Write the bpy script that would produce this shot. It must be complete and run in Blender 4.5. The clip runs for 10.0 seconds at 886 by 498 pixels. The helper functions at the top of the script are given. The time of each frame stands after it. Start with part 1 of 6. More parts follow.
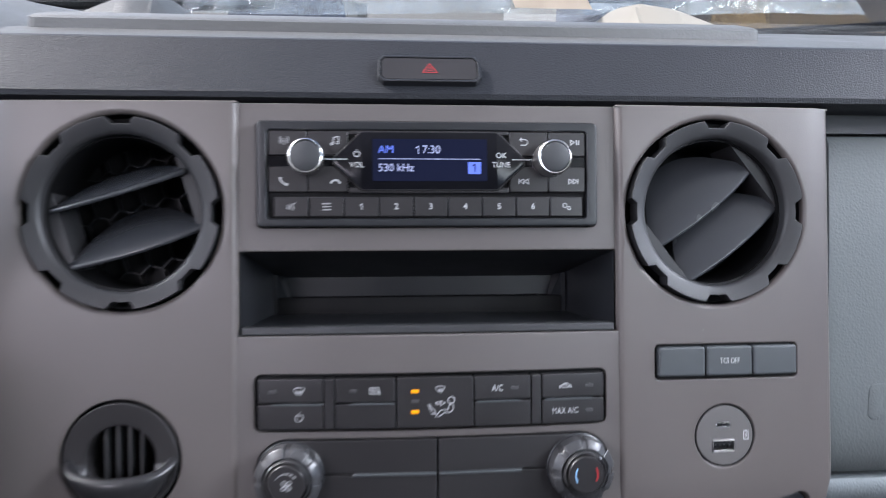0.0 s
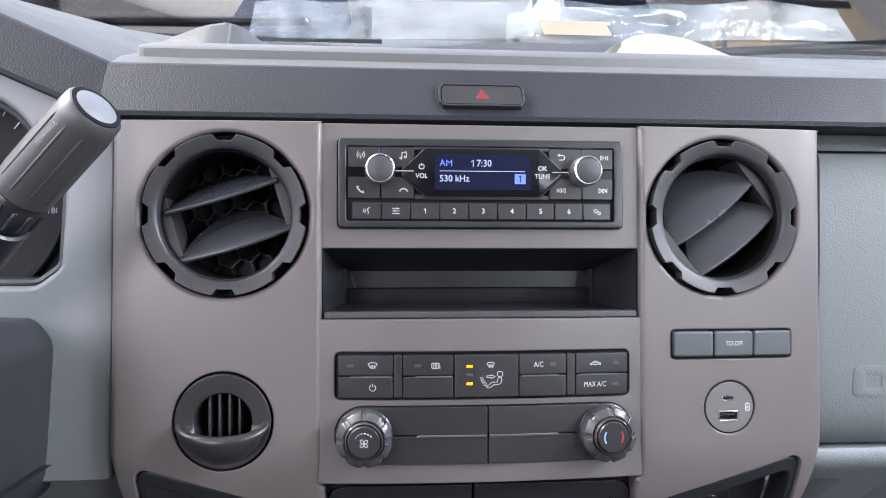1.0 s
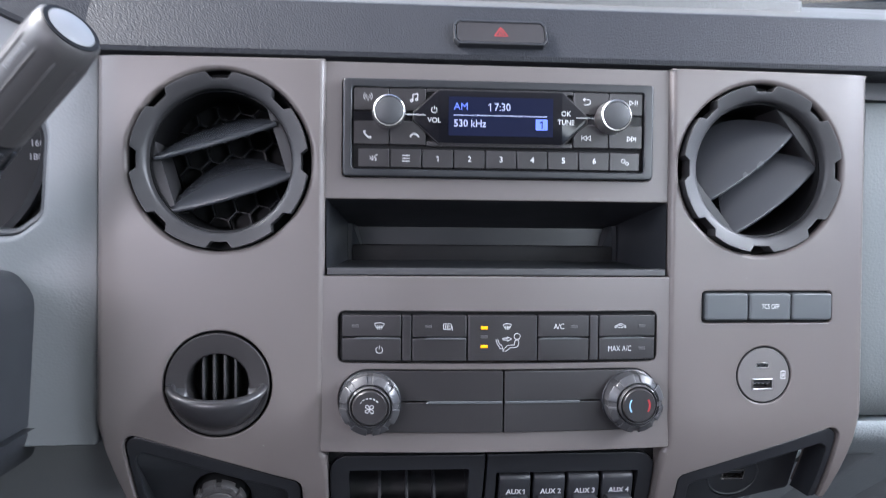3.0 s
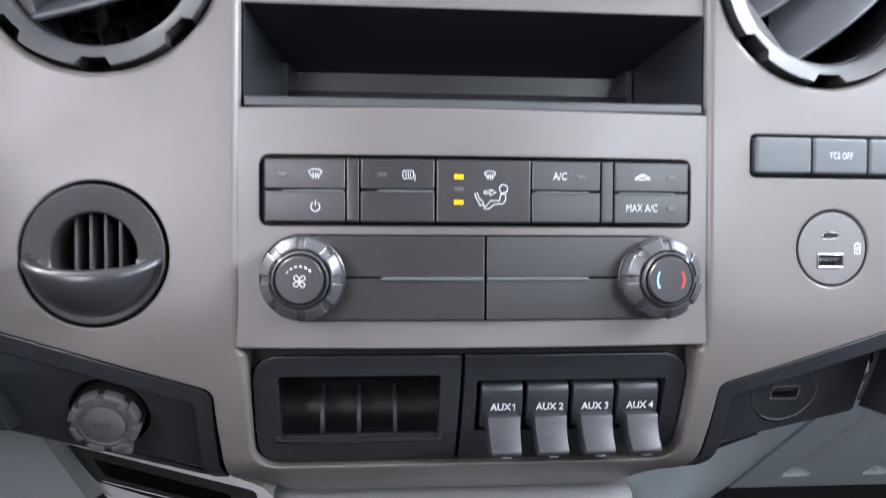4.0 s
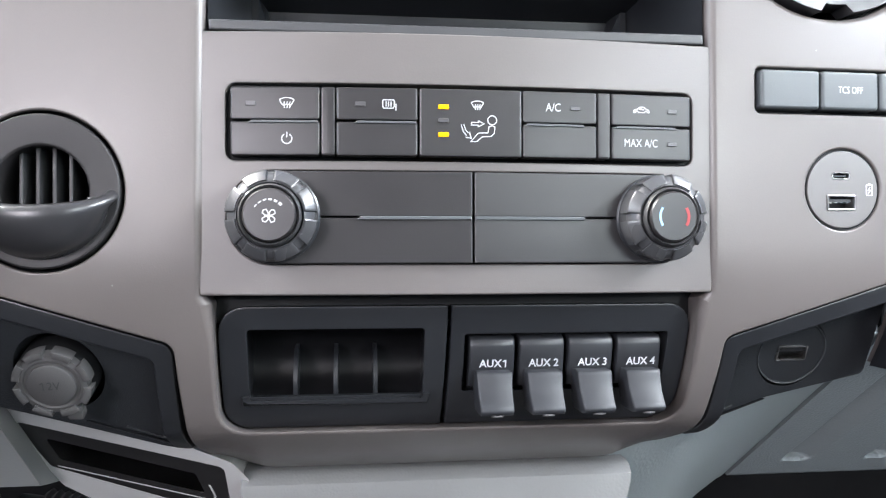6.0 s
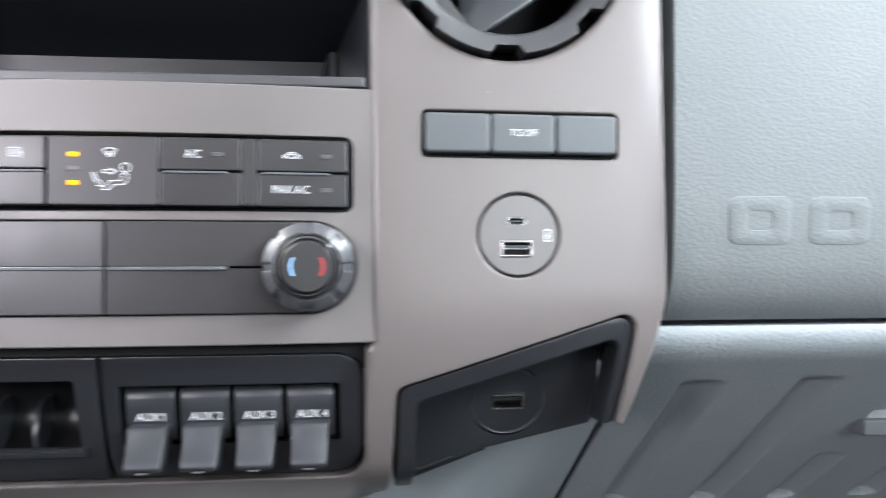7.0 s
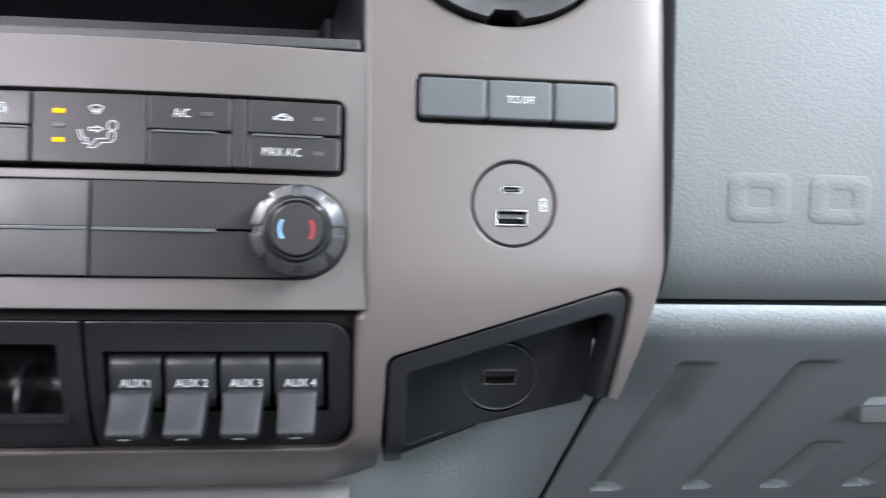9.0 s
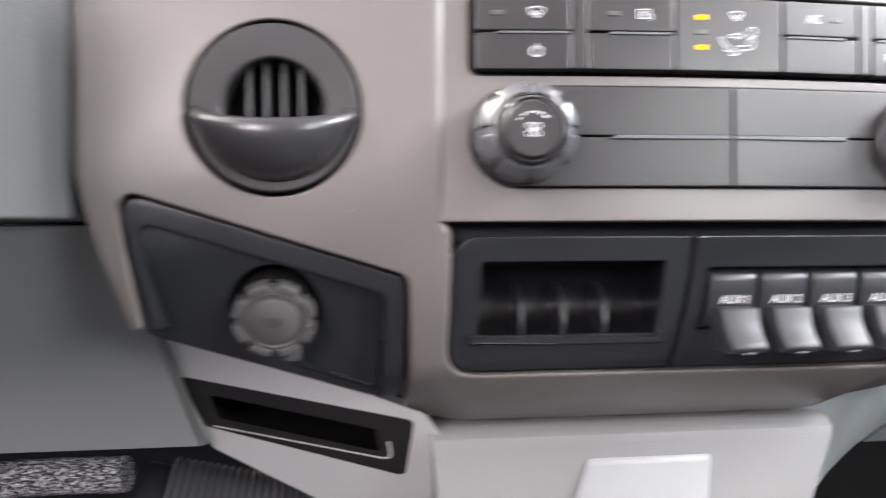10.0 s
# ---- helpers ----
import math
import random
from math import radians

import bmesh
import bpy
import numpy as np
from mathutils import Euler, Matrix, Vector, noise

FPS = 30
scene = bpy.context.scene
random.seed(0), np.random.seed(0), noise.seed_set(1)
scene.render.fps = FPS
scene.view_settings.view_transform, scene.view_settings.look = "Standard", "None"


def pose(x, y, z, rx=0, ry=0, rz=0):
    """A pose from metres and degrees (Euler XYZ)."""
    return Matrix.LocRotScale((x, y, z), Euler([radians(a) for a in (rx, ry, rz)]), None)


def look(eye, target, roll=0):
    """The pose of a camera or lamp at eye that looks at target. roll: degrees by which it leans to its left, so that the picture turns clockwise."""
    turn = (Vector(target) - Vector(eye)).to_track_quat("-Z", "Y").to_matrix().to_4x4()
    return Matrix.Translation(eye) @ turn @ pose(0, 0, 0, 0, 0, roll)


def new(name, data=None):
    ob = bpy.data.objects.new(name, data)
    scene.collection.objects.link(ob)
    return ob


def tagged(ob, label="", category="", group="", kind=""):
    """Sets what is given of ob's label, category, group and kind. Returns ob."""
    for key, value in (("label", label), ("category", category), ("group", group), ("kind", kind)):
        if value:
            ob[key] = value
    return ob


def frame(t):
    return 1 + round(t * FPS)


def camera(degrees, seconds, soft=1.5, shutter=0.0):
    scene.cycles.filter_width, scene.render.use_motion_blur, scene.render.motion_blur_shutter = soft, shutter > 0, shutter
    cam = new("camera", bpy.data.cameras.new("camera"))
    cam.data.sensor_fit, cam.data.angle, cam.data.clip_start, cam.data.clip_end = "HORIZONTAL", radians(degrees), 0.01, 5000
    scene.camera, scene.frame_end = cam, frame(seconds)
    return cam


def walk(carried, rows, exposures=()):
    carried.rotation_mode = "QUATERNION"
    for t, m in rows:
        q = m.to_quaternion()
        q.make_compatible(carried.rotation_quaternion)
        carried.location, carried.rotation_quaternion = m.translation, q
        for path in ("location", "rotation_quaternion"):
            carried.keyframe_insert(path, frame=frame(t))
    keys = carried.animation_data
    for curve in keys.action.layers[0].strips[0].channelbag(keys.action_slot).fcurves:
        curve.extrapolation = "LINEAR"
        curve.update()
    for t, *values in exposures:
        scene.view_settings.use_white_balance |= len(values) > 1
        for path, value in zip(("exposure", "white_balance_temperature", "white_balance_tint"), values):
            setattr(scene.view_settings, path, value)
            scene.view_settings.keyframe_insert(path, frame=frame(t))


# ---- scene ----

# The dashboard is laid out in its own frame: x to the right, y into the dash, z up along its face, which leans back.
LEAN_BACK, HEIGHT = 22.0, 0.80
DASH = pose(0, 0, HEIGHT, -LEAN_BACK, 0, 0)

cam = camera(59.9, 10.0, soft=1.0, shutter=0.5)
PATH = [
    (0, (-0.03059, -0.42856, 0.01953), (0.05853, 0.56745, 0.02176), -0.369),
    (0.5, (-0.06427, -0.49491, 0.01410), (0.01816, 0.50165, 0.00536), -0.116),
    (1, (-0.07020, -0.50498, 0.01692), (0.01827, 0.49109, 0.02151), 0.028),
    (1.5, (-0.07440, -0.49984, 0.01539), (0.01177, 0.49642, 0.00962), 0.282),
    (2, (-0.07970, -0.49595, 0.01127), (-0.00117, 0.50093, 0.00406), 0.517),
    (2.2, (-0.08089, -0.49472, 0.01080), (0.00033, 0.50191, -0.00090), 0.503),
    (3.3, (-0.06603, -0.42988, -0.01355), (0.01756, 0.56615, -0.04390), 0.592),
    (3.5, (-0.06136, -0.39707, -0.03505), (0.02510, 0.59889, -0.05915), 0.535),
    (4, (-0.04655, -0.34694, -0.08097), (0.04447, 0.64866, -0.10329), 0.269),
    (4.5, (-0.04949, -0.32859, -0.10428), (0.05212, 0.66616, -0.11612), -0.059),
    (5, (-0.05111, -0.31990, -0.11353), (0.05874, 0.67404, -0.11580), -0.131),
    (5.2, (-0.05049, -0.31774, -0.11567), (0.05920, 0.67622, -0.11894), -0.009),
    (6.3, (-0.03768, -0.32025, -0.11674), (0.07964, 0.67262, -0.09567), -0.148),
    (6.5, (-0.00476, -0.32319, -0.11241), (0.10924, 0.66963, -0.07609), -0.329),
    (7, (0.10344, -0.32409, -0.10459), (0.20854, 0.66982, -0.07146), -0.241),
    (7.5, (0.13016, -0.32253, -0.11328), (0.23765, 0.67054, -0.06578), -0.308),
    (8, (0.13013, -0.31322, -0.11588), (0.23311, 0.68008, -0.06335), -0.245),
    (8.5, (0.12499, -0.31347, -0.11564), (0.23755, 0.67926, -0.07298), 0.365),
    (9, (0.10586, -0.31737, -0.11767), (0.21472, 0.67615, -0.08471), 0.706),
    (9.5, (-0.02267, -0.31172, -0.13158), (0.09833, 0.68056, -0.10435), 0.307),
    (9.8, (-0.09541, -0.29091, -0.14078), (0.01561, 0.70289, -0.13534), -0.106),
    (10, (-0.14055, -0.28410, -0.14355), (-0.01868, 0.70844, -0.14097), -0.386),
]
EXPOSURES = [(0.0, 0.85, 6000, 14), (0.7, 1.37, 6150, 15), (1.2, 1.38, 6150, 15), (2.2, 1.30, 6050, 14), (3.5, 1.61, 5900, 13), (4.2, 1.95, 6150, 11), (6.5, 2.08, 6250, 9), (7.5, 1.83, 6250, 10), (8.8, 1.76, 6250, 11), (9.5, 2.06, 6200, 12), (10.0, 2.3, 6700, 14)]
walk(cam, [(t, DASH @ look(eye, target, roll)) for t, eye, target, roll in PATH], EXPOSURES)

# ---- light ----
world = bpy.data.worlds.new("sky")
scene.world = world
world.use_nodes = True
nt = world.node_tree
sky = nt.nodes.new("ShaderNodeTexSky")
sky.sky_type, sky.sun_disc = "NISHITA", False
sky.sun_elevation, sky.sun_rotation = radians(43), radians(-65)
sky.air_density, sky.dust_density = 1.0, 3.0
nt.links.new(sky.outputs["Color"], nt.nodes["Background"].inputs["Color"])
nt.nodes["Background"].inputs["Strength"].default_value = 0.15

sun = new("sun", bpy.data.lights.new("sun", "SUN"))
sun.data.energy, sun.data.angle, sun.data.color = 4.0, radians(6), (1.0, 0.96, 0.9)
sun.matrix_world = look((-3.0, 1.6, 3.9), (0, 0.2, 0.9))


def window_light(name, eye, target, wide, high, watts, colour=(0.93, 0.97, 1.0)):
    lamp = new(name, bpy.data.lights.new(name, "AREA"))
    lamp.data.shape, lamp.data.size, lamp.data.size_y = "RECTANGLE", wide, high
    lamp.data.energy, lamp.data.color = watts, colour
    lamp.matrix_world = look(eye, target)


window_light("driver_window_light", (-0.93, -0.18, 1.38), (0.0, -0.18, 1.28), 0.9, 0.2, 4.4, (0.93, 0.965, 1.0))
window_light("passenger_window_light", (0.93, -0.18, 1.38), (0.0, -0.18, 1.28), 0.9, 0.2, 12.5, (0.93, 0.965, 1.0))
# Rear pair: unseen fill lamps, added and tinted to shape the bezel's sheen.
window_light("rear_driver_window_light", (-0.76, -1.24, 1.43), (0.0, 0.0, 1.0), 0.44, 0.24, 3.8, (1.0, 0.92, 0.955))
window_light("rear_passenger_window_light", (0.76, -1.24, 1.43), (0.0, 0.0, 1.0), 0.44, 0.24, 2.6, (0.94, 1.0, 0.975))

# ---- materials ----


def material(name, colour, rough=0.5, metal=0.0, grain=0.0, size=900.0, spots=0.12, leather=0.0, cell=520.0, coat=0.0, specular=0.5, dust=0.0):
    """Moulded surface: colour with faint large mottling, fine grain bump, or a leather-like cell relief."""
    m = bpy.data.materials.new(name)
    m.use_nodes = True
    t = m.node_tree
    n, link = t.nodes, t.links.new
    b = n["Principled BSDF"]
    b.inputs["Metallic"].default_value, b.inputs["Coat Weight"].default_value = metal, coat
    b.inputs["Specular IOR Level"].default_value = specular
    where = n.new("ShaderNodeTexCoord")
    large = n.new("ShaderNodeTexNoise")
    large.inputs["Scale"].default_value, large.inputs["Detail"].default_value = 23, 4
    link(where.outputs["Object"], large.inputs["Vector"])
    fine = n.new("ShaderNodeTexNoise")
    fine.inputs["Scale"].default_value, fine.inputs["Detail"].default_value = size, 3
    link(where.outputs["Object"], fine.inputs["Vector"])
    mix = n.new("ShaderNodeMix")
    mix.data_type = "RGBA"
    mix.inputs["A"].default_value = (*[c * (1 - spots) for c in colour], 1)
    mix.inputs["B"].default_value = (*[min(1, c * (1 + spots)) for c in colour], 1)
    both = n.new("ShaderNodeMath")
    both.operation = "MULTIPLY_ADD"
    both.inputs[1].default_value, both.inputs[2].default_value = 0.6, 0.0
    link(large.outputs["Fac"], both.inputs[0])
    add = n.new("ShaderNodeMath")
    add.operation = "MULTIPLY_ADD"
    add.inputs[1].default_value = 0.4
    link(fine.outputs["Fac"], add.inputs[0])
    link(both.outputs[0], add.inputs[2])
    link(add.outputs[0], mix.inputs["Factor"])
    tone = mix.outputs["Result"]
    if dust:  # sparse pale flecks
        cells = n.new("ShaderNodeTexVoronoi")
        cells.inputs["Scale"].default_value = 95
        link(where.outputs["Object"], cells.inputs["Vector"])
        near = n.new("ShaderNodeMath")
        near.operation, near.inputs[1].default_value = "LESS_THAN", 0.035
        link(cells.outputs["Distance"], near.inputs[0])
        rare = n.new("ShaderNodeMath")
        rare.operation, rare.inputs[1].default_value = "GREATER_THAN", 0.80
        link(cells.outputs["Color"], rare.inputs[0])
        both2 = n.new("ShaderNodeMath")
        both2.operation = "MULTIPLY"
        link(near.outputs[0], both2.inputs[0])
        link(rare.outputs[0], both2.inputs[1])
        amount = n.new("ShaderNodeMath")
        amount.operation, amount.inputs[1].default_value = "MULTIPLY", dust
        link(both2.outputs[0], amount.inputs[0])
        fleck = n.new("ShaderNodeMix")
        fleck.data_type = "RGBA"
        link(amount.outputs[0], fleck.inputs["Factor"])
        link(tone, fleck.inputs["A"])
        fleck.inputs["B"].default_value = (0.42, 0.42, 0.41, 1)
        tone = fleck.outputs["Result"]
    link(tone, b.inputs["Base Color"])
    r = n.new("ShaderNodeMapRange")
    r.inputs["From Min"].default_value, r.inputs["From Max"].default_value = 0.3, 0.7
    r.inputs["To Min"].default_value, r.inputs["To Max"].default_value = rough - 0.06, rough + 0.06
    link(large.outputs["Fac"], r.inputs["Value"])
    link(r.outputs["Result"], b.inputs["Roughness"])
    last = None
    if grain:
        bump = n.new("ShaderNodeBump")
        bump.inputs["Strength"].default_value, bump.inputs["Distance"].default_value = grain, 0.0004
        link(fine.outputs["Fac"], bump.inputs["Height"])
        last = bump
    if leather:
        warp = n.new("ShaderNodeMix")
        warp.data_type = "VECTOR"
        warp.inputs["Factor"].default_value = 0.0008
        nz = n.new("ShaderNodeTexNoise")
        nz.inputs["Scale"].default_value = 300
        link(where.outputs["Object"], nz.inputs["Vector"])
        link(where.outputs["Object"], warp.inputs["A"])
        link(nz.outputs["Color"], warp.inputs["B"])
        v = n.new("ShaderNodeTexVoronoi")
        v.feature = "SMOOTH_F1"
        v.inputs["Scale"].default_value = cell
        link(warp.outputs["Result"], v.inputs["Vector"])
        bump = n.new("ShaderNodeBump")
        bump.invert = True
        bump.inputs["Strength"].default_value, bump.inputs["Distance"].default_value = leather, 0.0006
        link(v.outputs["Distance"], bump.inputs["Height"])
        if last:
            link(last.outputs["Normal"], bump.inputs["Normal"])
        last = bump
    if last:
        link(last.outputs["Normal"], b.inputs["Normal"])
    return m


def glow(name, colour, strength):
    m = bpy.data.materials.new(name)
    m.use_nodes = True
    b = m.node_tree.nodes["Principled BSDF"]
    b.inputs["Base Color"].default_value = (*[c * 0.3 for c in colour], 1)
    b.inputs["Emission Color"].default_value = (*colour, 1)
    b.inputs["Emission Strength"].default_value = strength
    b.inputs["Specular IOR Level"].default_value = 0.1
    return m


def glass(name, tint=(0.97, 0.99, 0.98)):
    m = bpy.data.materials.new(name)
    m.use_nodes = True
    t = m.node_tree
    clear, gloss, mix, edge = (t.nodes.new("ShaderNode" + k) for k in ("BsdfTransparent", "BsdfGlossy", "MixShader", "Fresnel"))
    clear.inputs["Color"].default_value = (*tint, 1)
    gloss.inputs["Roughness"].default_value, edge.inputs["IOR"].default_value = 0.02, 1.45
    t.links.new(edge.outputs[0], mix.inputs[0])
    t.links.new(clear.outputs[0], mix.inputs[1])
    t.links.new(gloss.outputs[0], mix.inputs[2])
    t.links.new(mix.outputs[0], t.nodes["Material Output"].inputs["Surface"])
    return m


def film_material(name):
    """Crinkled clear polythene: mostly see-through, with milky patches and sharp glints."""
    m = bpy.data.materials.new(name)
    m.use_nodes = True
    t = m.node_tree
    n, link = t.nodes, t.links.new
    where = n.new("ShaderNodeTexCoord")
    nz = n.new("ShaderNodeTexNoise")
    nz.inputs["Scale"].default_value, nz.inputs["Detail"].default_value, nz.inputs["Distortion"].default_value = 14, 4, 1.2
    link(where.outputs["Object"], nz.inputs["Vector"])
    bump = n.new("ShaderNodeBump")
    bump.inputs["Strength"].default_value, bump.inputs["Distance"].default_value = 0.8, 0.006
    link(nz.outputs["Fac"], bump.inputs["Height"])
    clear, milk, gloss, m1, m2 = (n.new("ShaderNode" + k) for k in ("BsdfTransparent", "BsdfDiffuse", "BsdfGlossy", "MixShader", "MixShader"))
    clear.inputs["Color"].default_value, milk.inputs["Color"].default_value = (0.9, 0.94, 0.95, 1), (0.5, 0.55, 0.57, 1)
    gloss.inputs["Roughness"].default_value = 0.12
    link(bump.outputs["Normal"], gloss.inputs["Normal"])
    link(bump.outputs["Normal"], milk.inputs["Normal"])
    r = n.new("ShaderNodeMapRange")
    r.inputs["From Min"].default_value, r.inputs["From Max"].default_value = 0.35, 0.65
    r.inputs["To Min"].default_value, r.inputs["To Max"].default_value = 0.04, 0.34
    link(nz.outputs["Fac"], r.inputs["Value"])
    link(r.outputs["Result"], m1.inputs[0])
    link(clear.outputs[0], m1.inputs[1])
    link(milk.outputs[0], m1.inputs[2])
    m2.inputs[0].default_value = 0.14
    link(m1.outputs[0], m2.inputs[1])
    link(gloss.outputs[0], m2.inputs[2])
    link(m2.outputs[0], n["Material Output"].inputs["Surface"])
    return m


BROWN = material("warm_grey_satin_plastic", (0.124, 0.109, 0.103), 0.36, grain=0.10, size=1400, spots=0.05, dust=0.35, specular=0.43)
BROWN_IN = material("warm_grey_recessed_plastic", (0.118, 0.105, 0.100), 0.36, grain=0.10, size=1400, spots=0.05)
BLACK = material("black_moulded_plastic", (0.0165, 0.0175, 0.0200), 0.34, grain=0.12, size=1500, specular=0.5)
KEY = material("charcoal_key_plastic", (0.0250, 0.0233, 0.0240), 0.33, grain=0.08, size=1800, specular=0.43, dust=0.5)
# Near black: stands for shade in wells, gaps and cavities, also black plastic parts.
DEEP = material("near_black_shade_and_plastic", (0.004, 0.004, 0.0045), 0.6, grain=0.1, specular=0.25)
GREYKEY = material("slate_grey_key_plastic", (0.062, 0.068, 0.072), 0.48, grain=0.1, size=1600)
SOCKETGREY = material("warm_socket_plastic", (0.12, 0.112, 0.108), 0.45, grain=0.1, size=1600)
VENTGREY = material("dark_grey_vent_plastic", (0.030, 0.0295, 0.031), 0.47, grain=0.08, size=1500)
LOUVRE = material("satin_grey_louvre_plastic", (0.036, 0.038, 0.043), 0.23, spots=0.05, specular=0.6)
VANE = material("satin_black_vane_plastic", (0.022, 0.023, 0.026), 0.39, grain=0.05, size=1500, specular=0.5)
PAD = material("charcoal_soft_grained_vinyl", (0.0175, 0.0187, 0.0225), 0.56, leather=0.55, cell=1050, spots=0.1, specular=0.25)
TOPPAD = material("pale_grey_grained_vinyl", (0.088, 0.088, 0.086), 0.5, leather=0.4, cell=600, spots=0.1)
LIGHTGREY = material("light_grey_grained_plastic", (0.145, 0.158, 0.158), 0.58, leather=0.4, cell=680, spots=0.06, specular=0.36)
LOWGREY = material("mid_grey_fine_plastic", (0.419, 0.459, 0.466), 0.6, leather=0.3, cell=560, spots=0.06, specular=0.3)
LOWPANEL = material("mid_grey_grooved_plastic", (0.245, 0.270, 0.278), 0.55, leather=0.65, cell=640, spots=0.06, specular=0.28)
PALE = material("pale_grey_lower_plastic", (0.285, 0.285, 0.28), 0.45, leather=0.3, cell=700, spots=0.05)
SHROUD = material("dark_column_plastic", (0.038, 0.04, 0.043), 0.5, grain=0.2)
DISC = material("charcoal_disc_plastic", (0.021, 0.0195, 0.020), 0.50, grain=0.08, size=1800, specular=0.35)
COLUMN = material("dark_column_satin_plastic", (0.024, 0.026, 0.030), 0.42, grain=0.15, size=1500)
KNOB = material("knob_grey_plastic", (0.050, 0.050, 0.053), 0.29, grain=0.05, size=1500)
CHROME = material("bright_chrome", (0.62, 0.61, 0.60), 0.25, metal=1.0, spots=0.03)
GLOSSBLACK = material("smooth_black_plastic", (0.006, 0.006, 0.007), 0.36, spots=0.05, specular=0.4)
LEVER = material("satin_black_lever_plastic", (0.029, 0.030, 0.034), 0.48, grain=0.05, size=1500, specular=0.40)
SCOOP = material("satin_scoop_plastic", (0.024, 0.0235, 0.025), 0.30, grain=0.05, size=1500, specular=0.6)
STEEL = material("dull_steel", (0.45, 0.44, 0.43), 0.28, metal=1.0)
GLOSS = material("glossy_black_window", (0.006, 0.006, 0.008), 0.16, spots=0.05, specular=0.2)
SCREEN = glow("dim_blue_display", (0.010, 0.015, 0.055), 0.10)
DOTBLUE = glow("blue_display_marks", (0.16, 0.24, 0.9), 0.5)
DOTWHITE = glow("pale_display_marks", (0.55, 0.60, 0.9), 0.36)
AMBER = glow("amber_lamp", (1.0, 0.40, 0.0), 0.55)
PRINT = material("white_print", (0.5, 0.505, 0.51), 0.6, spots=0.02)
PRINTDIM = material("greyed_print", (0.33, 0.33, 0.34), 0.6, spots=0.02)
LAMPOFF = material("unlit_lamp_lens", (0.060, 0.058, 0.060), 0.35, spots=0.05)
RED = material("red_print", (0.3, 0.02, 0.023), 0.5, spots=0.05)
BLUE = material("pale_blue_print", (0.28, 0.52, 0.78), 0.5, spots=0.05)
RUBBERGREY = material("grey_cap_rubber", (0.062, 0.06, 0.06), 0.55, grain=0.2, size=1500)
CARPET = material("dark_loop_carpet", (0.03, 0.03, 0.032), 0.9, grain=0.6, size=700, spots=0.25)
SATINGREY = material("satin_grey_plastic", (0.19, 0.194, 0.205), 0.4, grain=0.1, size=1500)
DUSTBLACK = material("dusty_black_plastic", (0.023, 0.025, 0.028), 0.40, grain=0.6, size=1700, dust=0.6, specular=0.3)
KNEE = material("grey_knee_plastic", (0.29, 0.295, 0.29), 0.55, leather=0.2, cell=900, spots=0.06)
HONEY = material("black_grille_plastic", (0.010, 0.0105, 0.012), 0.45, specular=0.4)
SCUFF = material("scuffed_grey_lip_plastic", (0.05, 0.05, 0.052), 0.34, grain=0.2, size=1300, dust=0.9, spots=0.3)
GRIP = material("dark_grip_plastic", (0.050, 0.048, 0.048), 0.4, grain=0.2, size=1500)
SURROUND = material("grey_surround_plastic", (0.175, 0.182, 0.186), 0.5, leather=0.2, cell=700, spots=0.06)
PAPER = material("cream_card", (0.21, 0.195, 0.165), 0.7, spots=0.05)
STICKER = material("tan_paper_sticker", (0.42, 0.355, 0.28), 0.7, spots=0.08)
# Far paler than PALE: the light on the cubby is in the colour.
CUBBY = material("lit_pale_grey_cubby_plastic", (0.66, 0.655, 0.64), 0.5, leather=0.2, cell=900, spots=0.05)
WHITE = material("white_plastic_lid", (0.41, 0.42, 0.42), 0.4, spots=0.04)
HEADLINER = material("pale_headliner_cloth", (0.66, 0.65, 0.64), 0.9, grain=0.4)
DOORTRIM = material("grey_door_trim", (0.07, 0.07, 0.075), 0.6, grain=0.2)
FILM = film_material("crinkled_clear_polythene")
PANE = glass("clear_pane")

# ---- building helpers ----
from mathutils import geometry

ANCHOR = {}


def thing(name, at, label, category, group="", kind="", base=DASH):
    ob = new(name)
    ob.empty_display_size = 0.02
    ob.matrix_world = base @ pose(*at)
    ANCHOR[ob.name] = Vector(at)
    return tagged(ob, label, category, group, kind)


def part(name, bm, mat, parent, label="", smooth=40, weighted=False):
    """Links a bmesh, laid out in the frame of the thing's base, as one mesh under a thing or a part."""
    at = ANCHOR[parent.name]
    bm.transform(Matrix.Translation(-at))
    me = bpy.data.meshes.new(name)
    bm.to_mesh(me)
    bm.free()
    me.materials.append(mat)
    me.shade_smooth()
    me.set_sharp_from_angle(angle=radians(smooth))
    ob = new(name, me)
    ob.parent = parent
    ANCHOR[ob.name] = at
    if weighted:
        mod = ob.modifiers.new("even_normals", "WEIGHTED_NORMAL")
        mod.keep_sharp, mod.weight = True, 100
    return tagged(ob, label)


def lone(name, bm, mat, at, label, category, group="", kind="", base=DASH, smooth=40, weighted=False):
    """A thing that is one mesh."""
    bm.transform(Matrix.Translation(-Vector(at)))
    me = bpy.data.meshes.new(name)
    bm.to_mesh(me)
    bm.free()
    me.materials.append(mat)
    me.shade_smooth()
    me.set_sharp_from_angle(angle=radians(smooth))
    ob = new(name, me)
    ob.matrix_world = base @ pose(*at)
    ANCHOR[ob.name] = Vector(at)
    if weighted:
        mod = ob.modifiers.new("even_normals", "WEIGHTED_NORMAL")
        mod.keep_sharp, mod.weight = True, 100
    return tagged(ob, label, category, group, kind)


